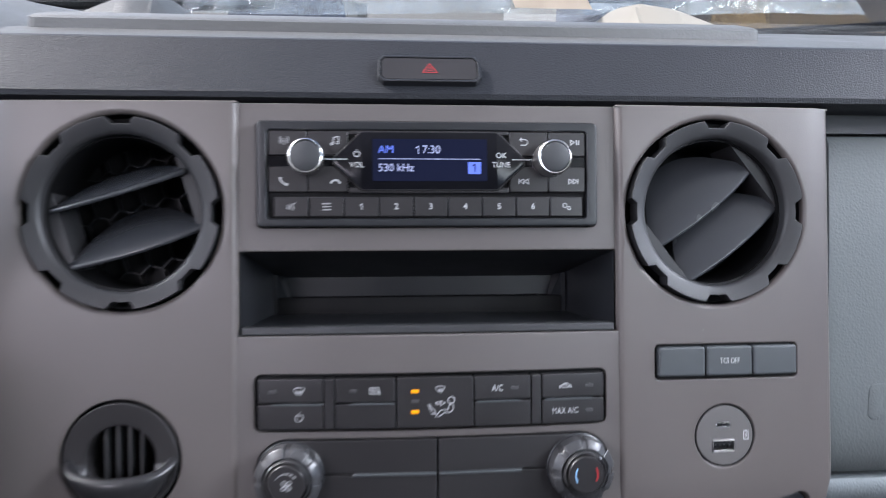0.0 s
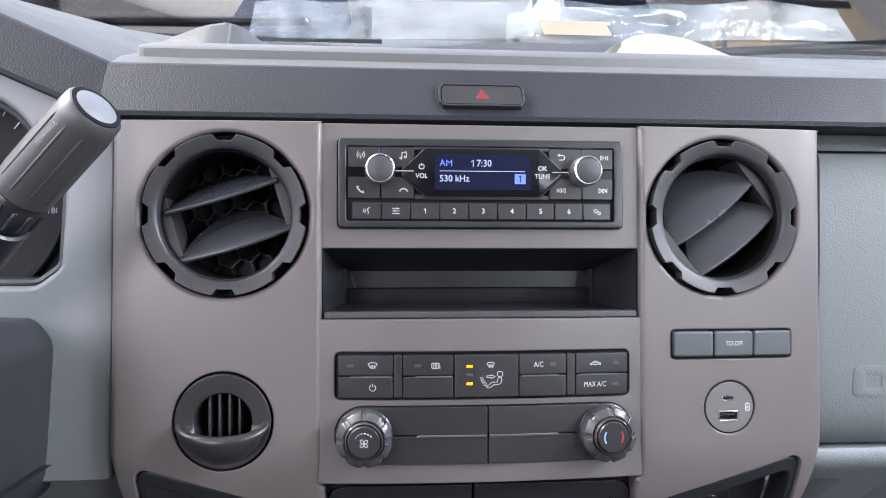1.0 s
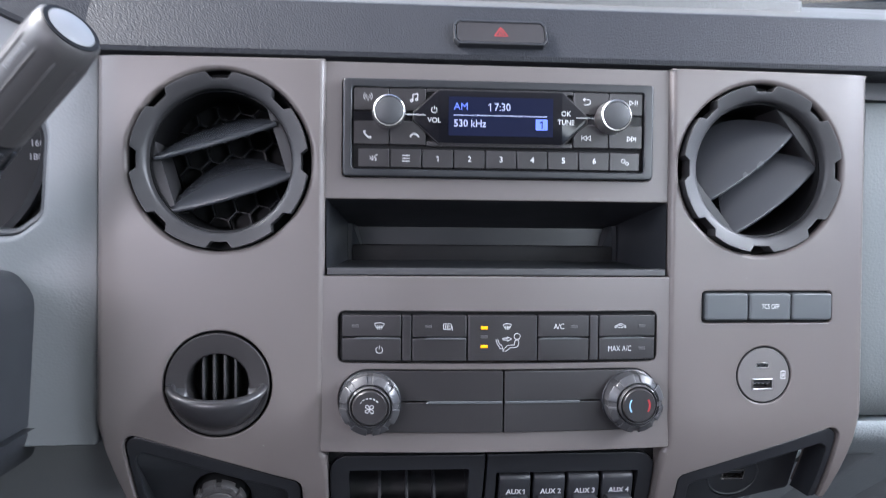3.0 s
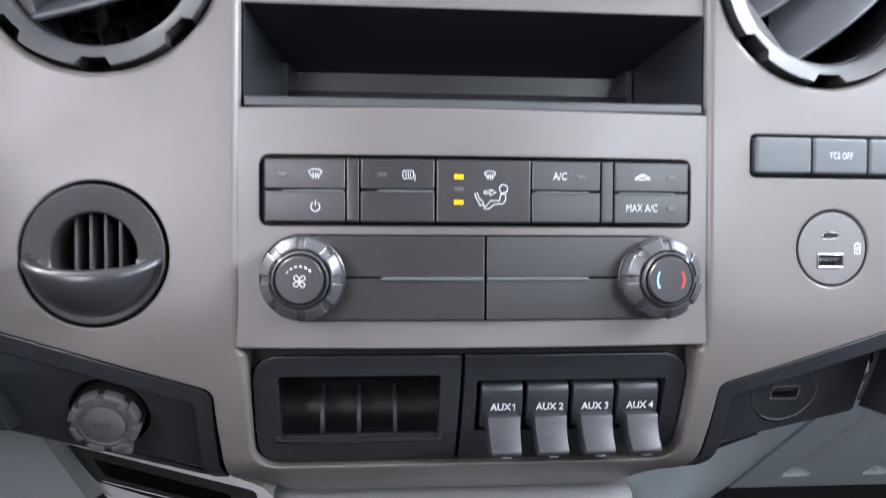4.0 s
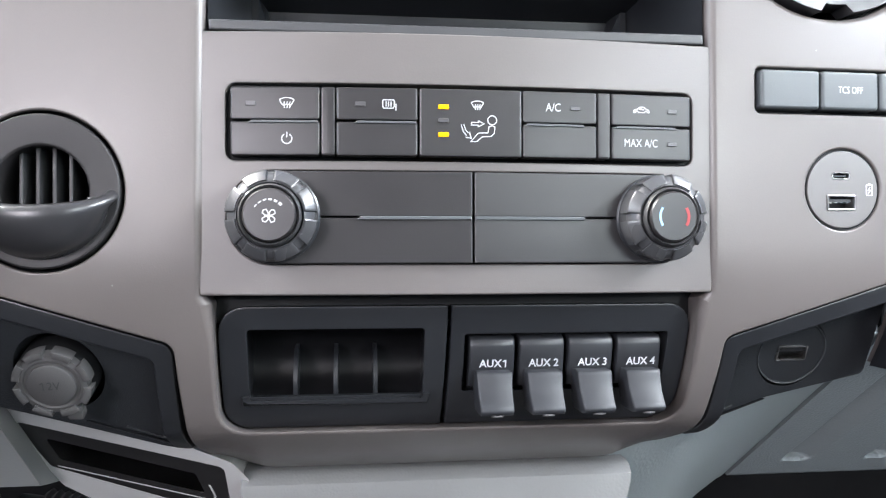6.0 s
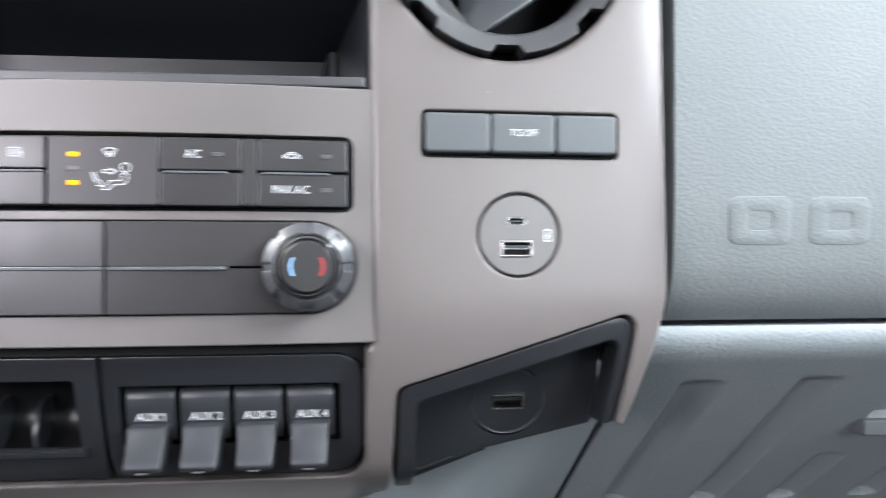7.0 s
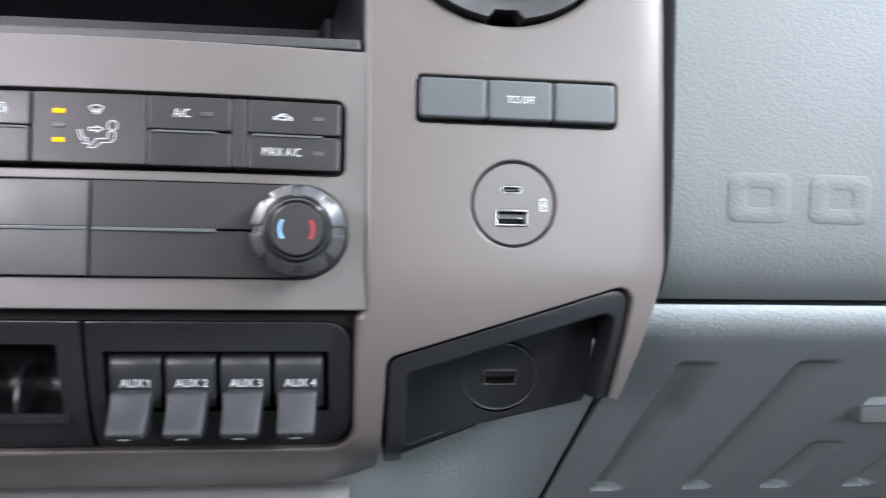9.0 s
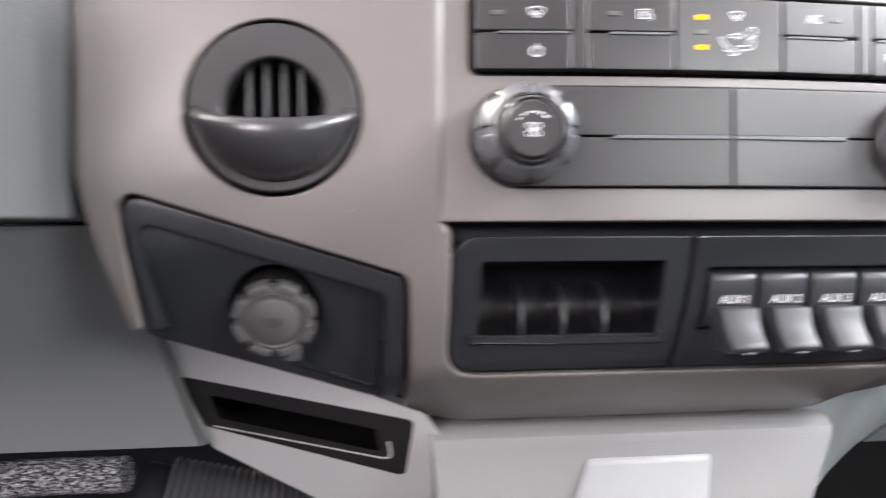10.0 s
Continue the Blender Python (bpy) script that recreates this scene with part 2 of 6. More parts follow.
def rounded(points, radii, n=5):
    """A polygon, anticlockwise, with its corners rounded."""
    out, k = [], len(points)
    radii = [radii] * k if isinstance(radii, (int, float)) else radii
    for i, p in enumerate(points):
        p, a, b = Vector(p), Vector(points[i - 1]), Vector(points[(i + 1) % k])
        r = radii[i]
        u, v = (a - p).normalized(), (b - p).normalized()
        half = math.acos(max(-1, min(1, u.dot(v)))) / 2
        if r <= 0 or half > 1.55:
            out.append(p)
            continue
        reach = min(r / math.tan(half), 0.48 * (a - p).length, 0.48 * (b - p).length)
        r = reach * math.tan(half)
        mid = p + (u + v).normalized() * (r / math.sin(half))
        s, e = p + u * reach - mid, p + v * reach - mid
        turn = s.angle_signed(e)
        for j in range(n + 1):
            c, w = math.cos(-turn * j / n), math.sin(-turn * j / n)
            out.append(mid + Vector((s.x * c - s.y * w, s.x * w + s.y * c)))
    return [(q[0], q[1]) for q in out]


def rect(x0, x1, z0, z1, r=0.0, n=4):
    return rounded([(x0, z0), (x1, z0), (x1, z1), (x0, z1)], r, n)


def circle(cx, cz, r, n=48):
    return [(cx + r * math.cos(2 * math.pi * i / n), cz + r * math.sin(2 * math.pi * i / n)) for i in range(n)]


def arc(cx, cz, r, a0, a1, n=10):
    return [(cx + r * math.cos(radians(a0 + (a1 - a0) * i / n)), cz + r * math.sin(radians(a0 + (a1 - a0) * i / n))) for i in range(n + 1)]


def dense(points, step):
    """More points along long sides."""
    out = []
    for i, p in enumerate(points):
        q = points[(i + 1) % len(points)]
        n = max(1, int(math.dist(p, q) / step))
        out += [(p[0] + (q[0] - p[0]) * j / n, p[1] + (q[1] - p[1]) * j / n) for j in range(n)]
    return out


def offset(points, d):
    """The outline moved outwards by d."""
    out, k = [], len(points)
    for i, p in enumerate(points):
        a, b = points[i - 1], points[(i + 1) % k]
        e1, e2 = Vector((p[0] - a[0], p[1] - a[1])).normalized(), Vector((b[0] - p[0], b[1] - p[1])).normalized()
        n1, n2 = Vector((e1.y, -e1.x)), Vector((e2.y, -e2.x))
        m = n1 + n2
        m = m / max(0.35, m.dot(m) / 2) if m.length > 1e-6 else n1
        out.append((p[0] + d * m.x, p[1] + d * m.y))
    return out


def inside(p, poly):
    hit = False
    for (x0, z0), (x1, z1) in zip(poly, poly[1:] + poly[:1]):
        if (z0 > p[1]) != (z1 > p[1]) and p[0] < (x1 - x0) * (p[1] - z0) / (z1 - z0) + x0:
            hit = not hit
    return hit


def panel(outer, holes=(), y=0.0, depth=0.01, r=0.001, seg=3, hole_r=None, hole_depth=None, bend=None, cuts=(), side_cuts=(), back=False):
    """A moulded plate in the x-z plane with rounded front edges and openings that go into it."""
    bm = bmesh.new()
    seg = max(1, seg)
    hole_r, hole_depth = r if hole_r is None else hole_r, depth if hole_depth is None else hole_depth
    fill, ring_verts, voids = [], [], []
    for pts, sign, rr, dd in [(outer, 1, r, depth)] + [(h, -1, hole_r, hole_depth) for h in holes]:
        own_r = [rr(x, z) if callable(rr) else rr for x, z in pts]
        unit = [(q[0] - p[0], q[1] - p[1]) for p, q in zip(pts, offset(pts, sign))]
        levels = [(1 - math.sin(a), 1 - math.cos(a)) for a in (k / seg * math.pi / 2 for k in range(seg + 1))]
        rings = [[bm.verts.new((p[0] - u[0] * e * out, y + e * deep, p[1] - u[1] * e * out)) for p, u, e in zip(pts, unit, own_r)] for out, deep in levels]
        rings.append([bm.verts.new((x, y + dd, z)) for x, z in pts])
        k = len(pts)
        fill += [(len(ring_verts) + i, len(ring_verts) + (i + 1) % k) for i in range(k)]
        ring_verts += rings[0]
        if sign < 0:
            voids.append([(v.co.x, v.co.z) for v in rings[0]])
        for a, b in zip(rings, rings[1:]):
            for i in range(k):
                j = (i + 1) % k
                quad = (a[i], b[i], b[j], a[j])
                bm.faces.new(quad if sign > 0 else quad[::-1])
        if back and sign > 0:
            bm.faces.new(rings[-1][::-1])
    # a constrained fill between the outline and the openings
    spots = [(v.co.x, v.co.z) for v in ring_verts]
    found, _, tris, source, _, _ = geometry.delaunay_2d_cdt([Vector(s) for s in spots], fill, [], 1, 1e-9)
    own = [ring_verts[s[0]] if s else bm.verts.new((p[0], y, p[1])) for p, s in zip(found, source)]
    for tri in tris:
        mid = Vector((sum(found[k][0] for k in tri) / 3, sum(found[k][1] for k in tri) / 3))
        if len({own[k] for k in tri}) == 3 and not any(inside(mid, h) for h in voids):
            bm.faces.new([own[k] for k in tri])
    for z in cuts:
        bmesh.ops.bisect_plane(bm, geom=bm.verts[:] + bm.edges[:] + bm.faces[:], plane_co=(0, 0, z), plane_no=(0, 0, 1), dist=1e-6)
    for x in side_cuts:
        bmesh.ops.bisect_plane(bm, geom=bm.verts[:] + bm.edges[:] + bm.faces[:], plane_co=(x, 0, 0), plane_no=(1, 0, 0), dist=1e-6)
    bmesh.ops.recalc_face_normals(bm, faces=bm.faces)
    if bend:
        for v in bm.verts:
            v.co.y += bend(v.co.x, v.co.z)
    return bm


def lathe(profile, x, z, n=48, close=True):
    """Turned about an axis along y through (x, z); the profile holds (radius, y)."""
    bm = bmesh.new()
    rings = []
    for r, y in profile:
        rings.append([bm.verts.new((x + r * math.cos(2 * math.pi * i / n), y, z + r * math.sin(2 * math.pi * i / n))) for i in range(n)] if r > 1e-6
                     else [bm.verts.new((x, y, z))])
    for a, b in zip(rings, rings[1:]):
        for i in range(n):
            j = (i + 1) % n
            f = [a[i % len(a)], b[i % len(b)], b[j % len(b)], a[j % len(a)]]
            f = list(dict.fromkeys(f))
            if len(f) > 2:
                bm.faces.new(f)
    bmesh.ops.recalc_face_normals(bm, faces=bm.faces)
    return bm


def box(x0, x1, y0, y1, z0, z1, r=0.0, seg=2):
    bm = bmesh.new()
    bmesh.ops.create_cube(bm, size=1, matrix=Matrix.LocRotScale(((x0 + x1) / 2, (y0 + y1) / 2, (z0 + z1) / 2), None, (x1 - x0, y1 - y0, z1 - z0)))
    if r:
        bmesh.ops.bevel(bm, geom=bm.edges[:], offset=r, segments=seg, profile=0.5, affect="EDGES")
    return bm


def solid(points, faces, r=0.0, seg=2):
    bm = bmesh.new()
    vs = [bm.verts.new(p) for p in points]
    for f in faces:
        bm.faces.new([vs[i] for i in f])
    bmesh.ops.recalc_face_normals(bm, faces=bm.faces)
    if r:
        bmesh.ops.bevel(bm, geom=bm.edges[:], offset=r, segments=seg, profile=0.5, affect="EDGES")
    return bm


HEX = ((0, 1, 2, 3), (4, 7, 6, 5), (0, 4, 5, 1), (1, 5, 6, 2), (2, 6, 7, 3), (3, 7, 4, 0))


def sweep(section, x0, x1, n=1, shape=None, caps=True):
    """A section of (y, z) points drawn along x; shape(x, y, z) may move each point."""
    bm = bmesh.new()
    rings = []
    for i in range(n + 1):
        x = x0 + (x1 - x0) * i / n
        rings.append([bm.verts.new(shape(x, y, z) if shape else (x, y, z)) for y, z in section])
    k = len(section)
    for a, b in zip(rings, rings[1:]):
        for i in range(k):
            bm.faces.new((a[i], b[i], b[(i + 1) % k], a[(i + 1) % k]))
    if caps:
        bm.faces.new(rings[0][::-1])
        bm.faces.new(rings[-1])
    bmesh.ops.recalc_face_normals(bm, faces=bm.faces)
    return bm


def tube(points, r, n=10):
    """A round bar through points; r may be a list."""
    bm = bmesh.new()
    pts = [Vector(p) for p in points]
    rings = []
    for i, p in enumerate(pts):
        d = (pts[min(i + 1, len(pts) - 1)] - pts[max(i - 1, 0)]).normalized()
        u = d.orthogonal().normalized() if not rings else (last - d * last.dot(d)).normalized()
        last, w, rr = u, d.cross(u), r[i] if isinstance(r, (list, tuple)) else r
        rings.append([bm.verts.new(p + rr * (math.cos(2 * math.pi * j / n) * u + math.sin(2 * math.pi * j / n) * w)) for j in range(n)])
    for a, b in zip(rings, rings[1:]):
        for j in range(n):
            bm.faces.new((a[j], a[(j + 1) % n], b[(j + 1) % n], b[j]))
    bm.faces.new(rings[0][::-1])
    bm.faces.new(rings[-1])
    bmesh.ops.recalc_face_normals(bm, faces=bm.faces)
    return bm


def merge(*bms):
    out = bmesh.new()
    for bm in bms:
        me = bpy.data.meshes.new("joint")
        bm.to_mesh(me)
        bm.free()
        out.from_mesh(me)
        bpy.data.meshes.remove(me)
    return out


def stroke(lines, width, y, closed=False):
    """Printed line work: each polyline of (x, z) becomes a flat ribbon at depth y."""
    bm = bmesh.new()
    for pts in lines:
        pts = [Vector(p) for p in pts]
        k = len(pts)
        ends = []
        for i, p in enumerate(pts):
            a = pts[i - 1] if i or closed else p
            b = pts[(i + 1) % k] if i < k - 1 or closed else p
            e1, e2 = (p - a), (b - p)
            e1 = e1.normalized() if e1.length > 0 else e2.normalized()
            e2 = e2.normalized() if e2.length > 0 else e1
            m = Vector((e1.y + e2.y, -e1.x - e2.x))
            m = m / max(0.5, m.dot(m) / 2) if m.length > 1e-6 else Vector((e1.y, -e1.x))
            ends.append([bm.verts.new((q.x, y, q.y)) for q in (p + m * width / 2, p - m * width / 2)])
        for i in range(k if closed else k - 1):
            a, b = ends[i], ends[(i + 1) % k]
            bm.faces.new((a[0], b[0], b[1], a[1]))
    return bm


def blot(outlines, y):
    """Printed solid shapes."""
    bm = bmesh.new()
    for pts in outlines:
        bm.faces.new([bm.verts.new((x, y, z)) for x, z in pts])
    bmesh.ops.triangulate(bm, faces=bm.faces)
    return bm


def words(text, x, z, y, size, wide=1.0, align="CENTER", bold=0.0):
    """Lettering in the x-z plane, facing the cabin. size: the height of a capital."""
    data = bpy.data.curves.new("lettering", "FONT")
    data.body, data.size, data.align_x, data.align_y, data.offset = text, size / 0.69, align, "CENTER", bold
    data.resolution_u = 3
    ob = bpy.data.objects.new("lettering", data)
    me = bpy.data.meshes.new_from_object(ob)
    bm = bmesh.new()
    bm.from_mesh(me)
    bpy.data.objects.remove(ob)
    bpy.data.meshes.remove(me)
    bm.transform(Matrix.Translation((x, y, z)) @ pose(0, 0, 0, 90) @ Matrix.Diagonal((wide, 1, 1, 1)))
    return bm


def numeral_one(x, z, y, size, width):
    """The figure 1 with its flag."""
    return stroke([[(x - 0.27 * size, z + 0.24 * size), (x + 0.02 * size, z + 0.46 * size)], [(x + 0.05 * size, z + 0.5 * size), (x + 0.05 * size, z - 0.5 * size)]], width, y)


def turned(bm, angle, x, z, y=0.0):
    """Turns in the x-z plane, anticlockwise as seen from the cabin, about (x, z)."""
    bm.transform(Matrix.Translation((x, y, z)) @ Matrix.Rotation(radians(-angle), 4, "Y") @ Matrix.Translation((-x, -y, -z)))
    return bm


def sag(x, z):
    """How far the foot of the bezel curves back into the dash."""
    d, e, f = max(0.0, -0.112 - z), max(0.0, -0.190 - z), max(0.0, -0.185 - z)
    side = 60.0 * e * e if e < 0.018 else 0.01944 + 2.16 * (e - 0.018)
    k = min(1.0, max(0.0, (abs(x) - 0.088) / 0.022))
    return 4.0 * d * d + k * side + (1 - k) * 21.0 * f * f


CURVE_CUTS = [-0.112 - 0.00375 * i for i in range(32)]

# ---- centre stack ----
VENT_L, VENT_R, VENT_Z, VENT_HOLE = -0.166, 0.1655, 0.041, 0.0535
BALL = (-0.167, -0.0915, 0.0320)
USB = (0.1700, -0.0880, 0.0182)


def arch(x):
    """The whole stack bows gently towards the cab across its width."""
    return -0.0045 * (1 - (x / 0.215) ** 2)


def curl(x, z):
    """The outer rims of the bezel turn back into the dash, more so towards the top."""
    k = max(0.0, abs(x) - 0.216) / 0.0215
    return k ** 3 * (0.001 + 0.010 * max(0.0, z + 0.1))


def bulge(x):
    """The climate panel stands proud, and its middle swells further."""
    return -0.0025 - 0.0048 * max(0.0, 1 - (x / 0.104) ** 2)


def bow(ob, *shapes):
    """Bends every part of a thing by the sum of the given shapes."""
    for o in ob.children_recursive:
        for v in o.data.vertices:
            v.co.y += sum(f(v.co.x + ANCHOR[ob.name].x) for f in shapes)


def build_bezel():
    ob = thing("centre_stack_bezel", (0, 0.01, -0.13), "warm grey satin plastic bezel framing the truck's centre stack", "dashboard bezel")
    right = [(0.110, -0.2252), (0.1155, -0.2140), (0.1180, -0.1530), (0.2240, -0.1200), (0.2172, -0.1715), (0.2205, -0.1735), (0.2378, -0.115), (0.2372, 0.1018), (0.1060, 0.1018)]
    inner = [(0.1048, -0.1360), (0.1048, -0.1945), (-0.1022, -0.1945), (-0.1022, -0.1360)]
    left = [(-0.1040, 0.1018), (-0.2375, 0.1018), (-0.2385, -0.115), (-0.2205, -0.1735), (-0.2172, -0.1715), (-0.2240, -0.1200), (-0.1180, -0.1530), (-0.1155, -0.2140), (-0.110, -0.2262)]
    outer = rounded(right + [(0.1070, -0.1330)] + inner + [(-0.1045, -0.1330)] + left,
                    [0.008, 0.004, 0.006, 0.006, 0.0005, 0.0008, 0.022, 0.001, 0.001, 0.002, 0.002, 0.012, 0.012, 0.002, 0.002, 0.001, 0.001, 0.022, 0.0008, 0.0005, 0.006, 0.006, 0.004, 0.008], 6)

    def edge(x, z):
        """How softly the rim of the bezel is rounded."""
        if z > 0.1010:
            return 0.0008
        if abs(x) < 0.1125:
            return 0.0042 if z > -0.137 or z < -0.200 or abs(x) > 0.106 else 0.0020
        return 0.0036 if abs(x) > 0.2245 and z > -0.128 else 0.0009
    holes = [circle(VENT_L, VENT_Z, VENT_HOLE, 64), circle(VENT_R, VENT_Z, VENT_HOLE, 64), circle(BALL[0], BALL[1], BALL[2], 56),
             circle(USB[0], USB[1], USB[2], 48), rect(0.1285, 0.2145, -0.0550, -0.0350, 0.0025)]
    flange = lambda x, z: 0.0030 if z > -0.014 else 0.0010  # noqa: E731
    part("frame", panel(dense(outer, 0.012), [dense(h, 0.012) for h in holes], 0.0, 0.035, edge, 5, hole_r=flange, hole_depth=0.02, bend=lambda x, z: sag(x, z) + curl(x, z), cuts=CURVE_CUTS, side_cuts=[0.006 * i for i in range(-39, 40)]),
         BROWN, ob, weighted=True)
    # Dark sheet added so the seam above the bank reads as shade.
    part("gap_backing", box(-0.1035, 0.1060, 0.0165, 0.0200, -0.1450, -0.1280), DEEP, ob)
    part("radio_surround", panel(rect(-0.1052, 0.1072, 0.0195, 0.1014, 0.0005), [rect(-0.0945, 0.0955, 0.0325, 0.0915, 0.003)], 0.0040, 0.012, 0.0008, hole_r=0.0006),
         BROWN_IN, ob, weighted=True)
    part("climate_surround", panel(dense(rect(-0.1066, 0.1088, -0.1329, -0.0265, 0.0012), 0.012), [dense(rect(-0.0961, 0.0998, -0.0786, -0.0474, 0.004), 0.012), dense(CLIMATE_BAR, 0.012)],
                                   0.0040, 0.012, 0.0008, hole_r=0.0006, bend=lambda x, z: bulge(x)), BROWN_IN, ob, weighted=True)
    bow(ob, arch)
    return ob


CLIMATE_BAR = rounded([(-0.0958, -0.1205), (0.1012, -0.1205), (0.1012, -0.0825), (-0.0958, -0.0825)], 0.0188, 10)
build_bezel()


# ---- round air vents ----
def gear(cx, cz, r, notch, count, share, slope, shift=0.0):
    out = []
    for i in range(count):
        mid = 2 * math.pi * (i + shift) / count
        half = math.pi / count * share
        for a, rr in ((mid - half - slope, r), (mid - half, r - notch), (mid, r - notch), (mid + half, r - notch), (mid + half + slope, r)):
            out.append((cx + rr * math.cos(a), cz + rr * math.sin(a)))
        rest = 2 * math.pi / count - 2 * (half + slope)
        for k in range(1, 7):
            a = mid + half + slope + rest * k / 7
            out.append((cx + r * math.cos(a), cz + r * math.sin(a)))
    return out


def build_vent(cx, cz, spin, tilt, label, honeycomb, high=0.0135, low=-0.0135, droop=0.0):
    ob = thing("round_air_vent", (cx, 0.02, cz), label, "air vent", "round air vents")
    # Well and barrel are near black: their inner shade is in the colour.
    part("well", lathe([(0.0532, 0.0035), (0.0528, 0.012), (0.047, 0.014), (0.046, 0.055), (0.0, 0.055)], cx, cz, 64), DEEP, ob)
    ring = panel(gear(cx, cz, 0.0520, 0.0040, 8, 0.25, 0.05), [circle(cx, cz, 0.0422, 56)], -0.0035, 0.012, 0.0007, 2, hole_r=0.0022, hole_depth=0.016,
                 bend=lambda x, z: max(0, 0.0520 - math.hypot(x - cx, z - cz)) * 0.30)
    part("ring", ring, VENTGREY, ob, weighted=True)
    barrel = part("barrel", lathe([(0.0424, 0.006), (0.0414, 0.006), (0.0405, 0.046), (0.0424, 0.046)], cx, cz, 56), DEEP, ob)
    # two louvre blades across the barrel
    for side in (1, -1):
        rows, n = [], 16
        bm = bmesh.new()
        half = 0.0376
        for i in range(n + 1):
            u = -half + 2 * half * i / n
            s = 1 - (u / half) ** 2
            front, rear = 0.0130 + 0.0035 * s, 0.0075 - 0.0330 * s
            half_way = (front + rear) / 2
            prof = [(front, 0.0), (front - 0.0004, 0.0010), (front - 0.0014, 0.0015), (half_way, 0.0016 + 0.0022 * s), (rear, 0.0008),
                    (rear, -0.0008), (half_way, -0.0012 + 0.0012 * s), (front - 0.0014, -0.0013), (front - 0.0004, -0.0010)]
            rows.append([bm.verts.new((u, -v, w)) for v, w in prof])
        k = len(rows[0])
        for a, b in zip(rows, rows[1:]):
            for j in range(k):
                bm.faces.new((a[j], b[j], b[(j + 1) % k], a[(j + 1) % k]))
        bm.faces.new(rows[0][::-1])
        bm.faces.new(rows[-1])
        bmesh.ops.recalc_face_normals(bm, faces=bm.faces)
        bm.transform(Matrix.Translation((cx, 0.017, cz)) @ Matrix.Rotation(radians(-spin), 4, "Y") @ Matrix.Translation((0, 0, high if side > 0 else low))
                     @ Matrix.Rotation(radians(tilt if side > 0 else tilt + droop), 4, "X"))
        part("vane", bm, LOUVRE, ob, smooth=50)
    for side in (1, -1):
        mid = 0 if side > 0 else 180
        cheek = panel(arc(cx, cz, 0.0416, mid - 34, mid + 34, 14), (), 0.0085, 0.030, 0.0006, 2)
        part("cheek", turned(cheek, spin, cx, cz), VENTGREY, barrel, weighted=True)
    if honeycomb:
        cells, w = [], 0.0140
        for i in range(-5, 6):
            for j in range(-5, 6):
                x, z = cx + w * (i + 0.5 * (j % 2)) * 1.0, cz + w * 0.866 * j
                if math.hypot(x - cx, z - cz) < 0.038:
                    cells.append([(x + w * 0.577 * math.cos(radians(30 + 60 * k)), z + w * 0.577 * math.sin(radians(30 + 60 * k))) for k in range(6)])
        mesh = bmesh.new()
        for c in cells:
            inner = offset(c[:], -0.0005)
            a, b = [mesh.verts.new((x, 0.046, z)) for x, z in c], [mesh.verts.new((x, 0.046, z)) for x, z in inner]
            d = [mesh.verts.new((x, 0.052, z)) for x, z in inner]
            for k in range(6):
                q = (k + 1) % 6
                mesh.faces.new((a[k], a[q], b[q], b[k]))
                mesh.faces.new((b[k], b[q], d[q], d[k]))
        part("honeycomb_grille", turned(mesh, spin, cx, cz), HONEY, barrel)
    bow(ob, arch)
    return ob


build_vent(VENT_L, VENT_Z, 17, 24, "dark grey round air vent with open louvres and a honeycomb", True, 0.0172, -0.0128, 13)
build_vent(VENT_R, VENT_Z, 38, 60, "dark grey round air vent with louvres turned nearly shut", False)


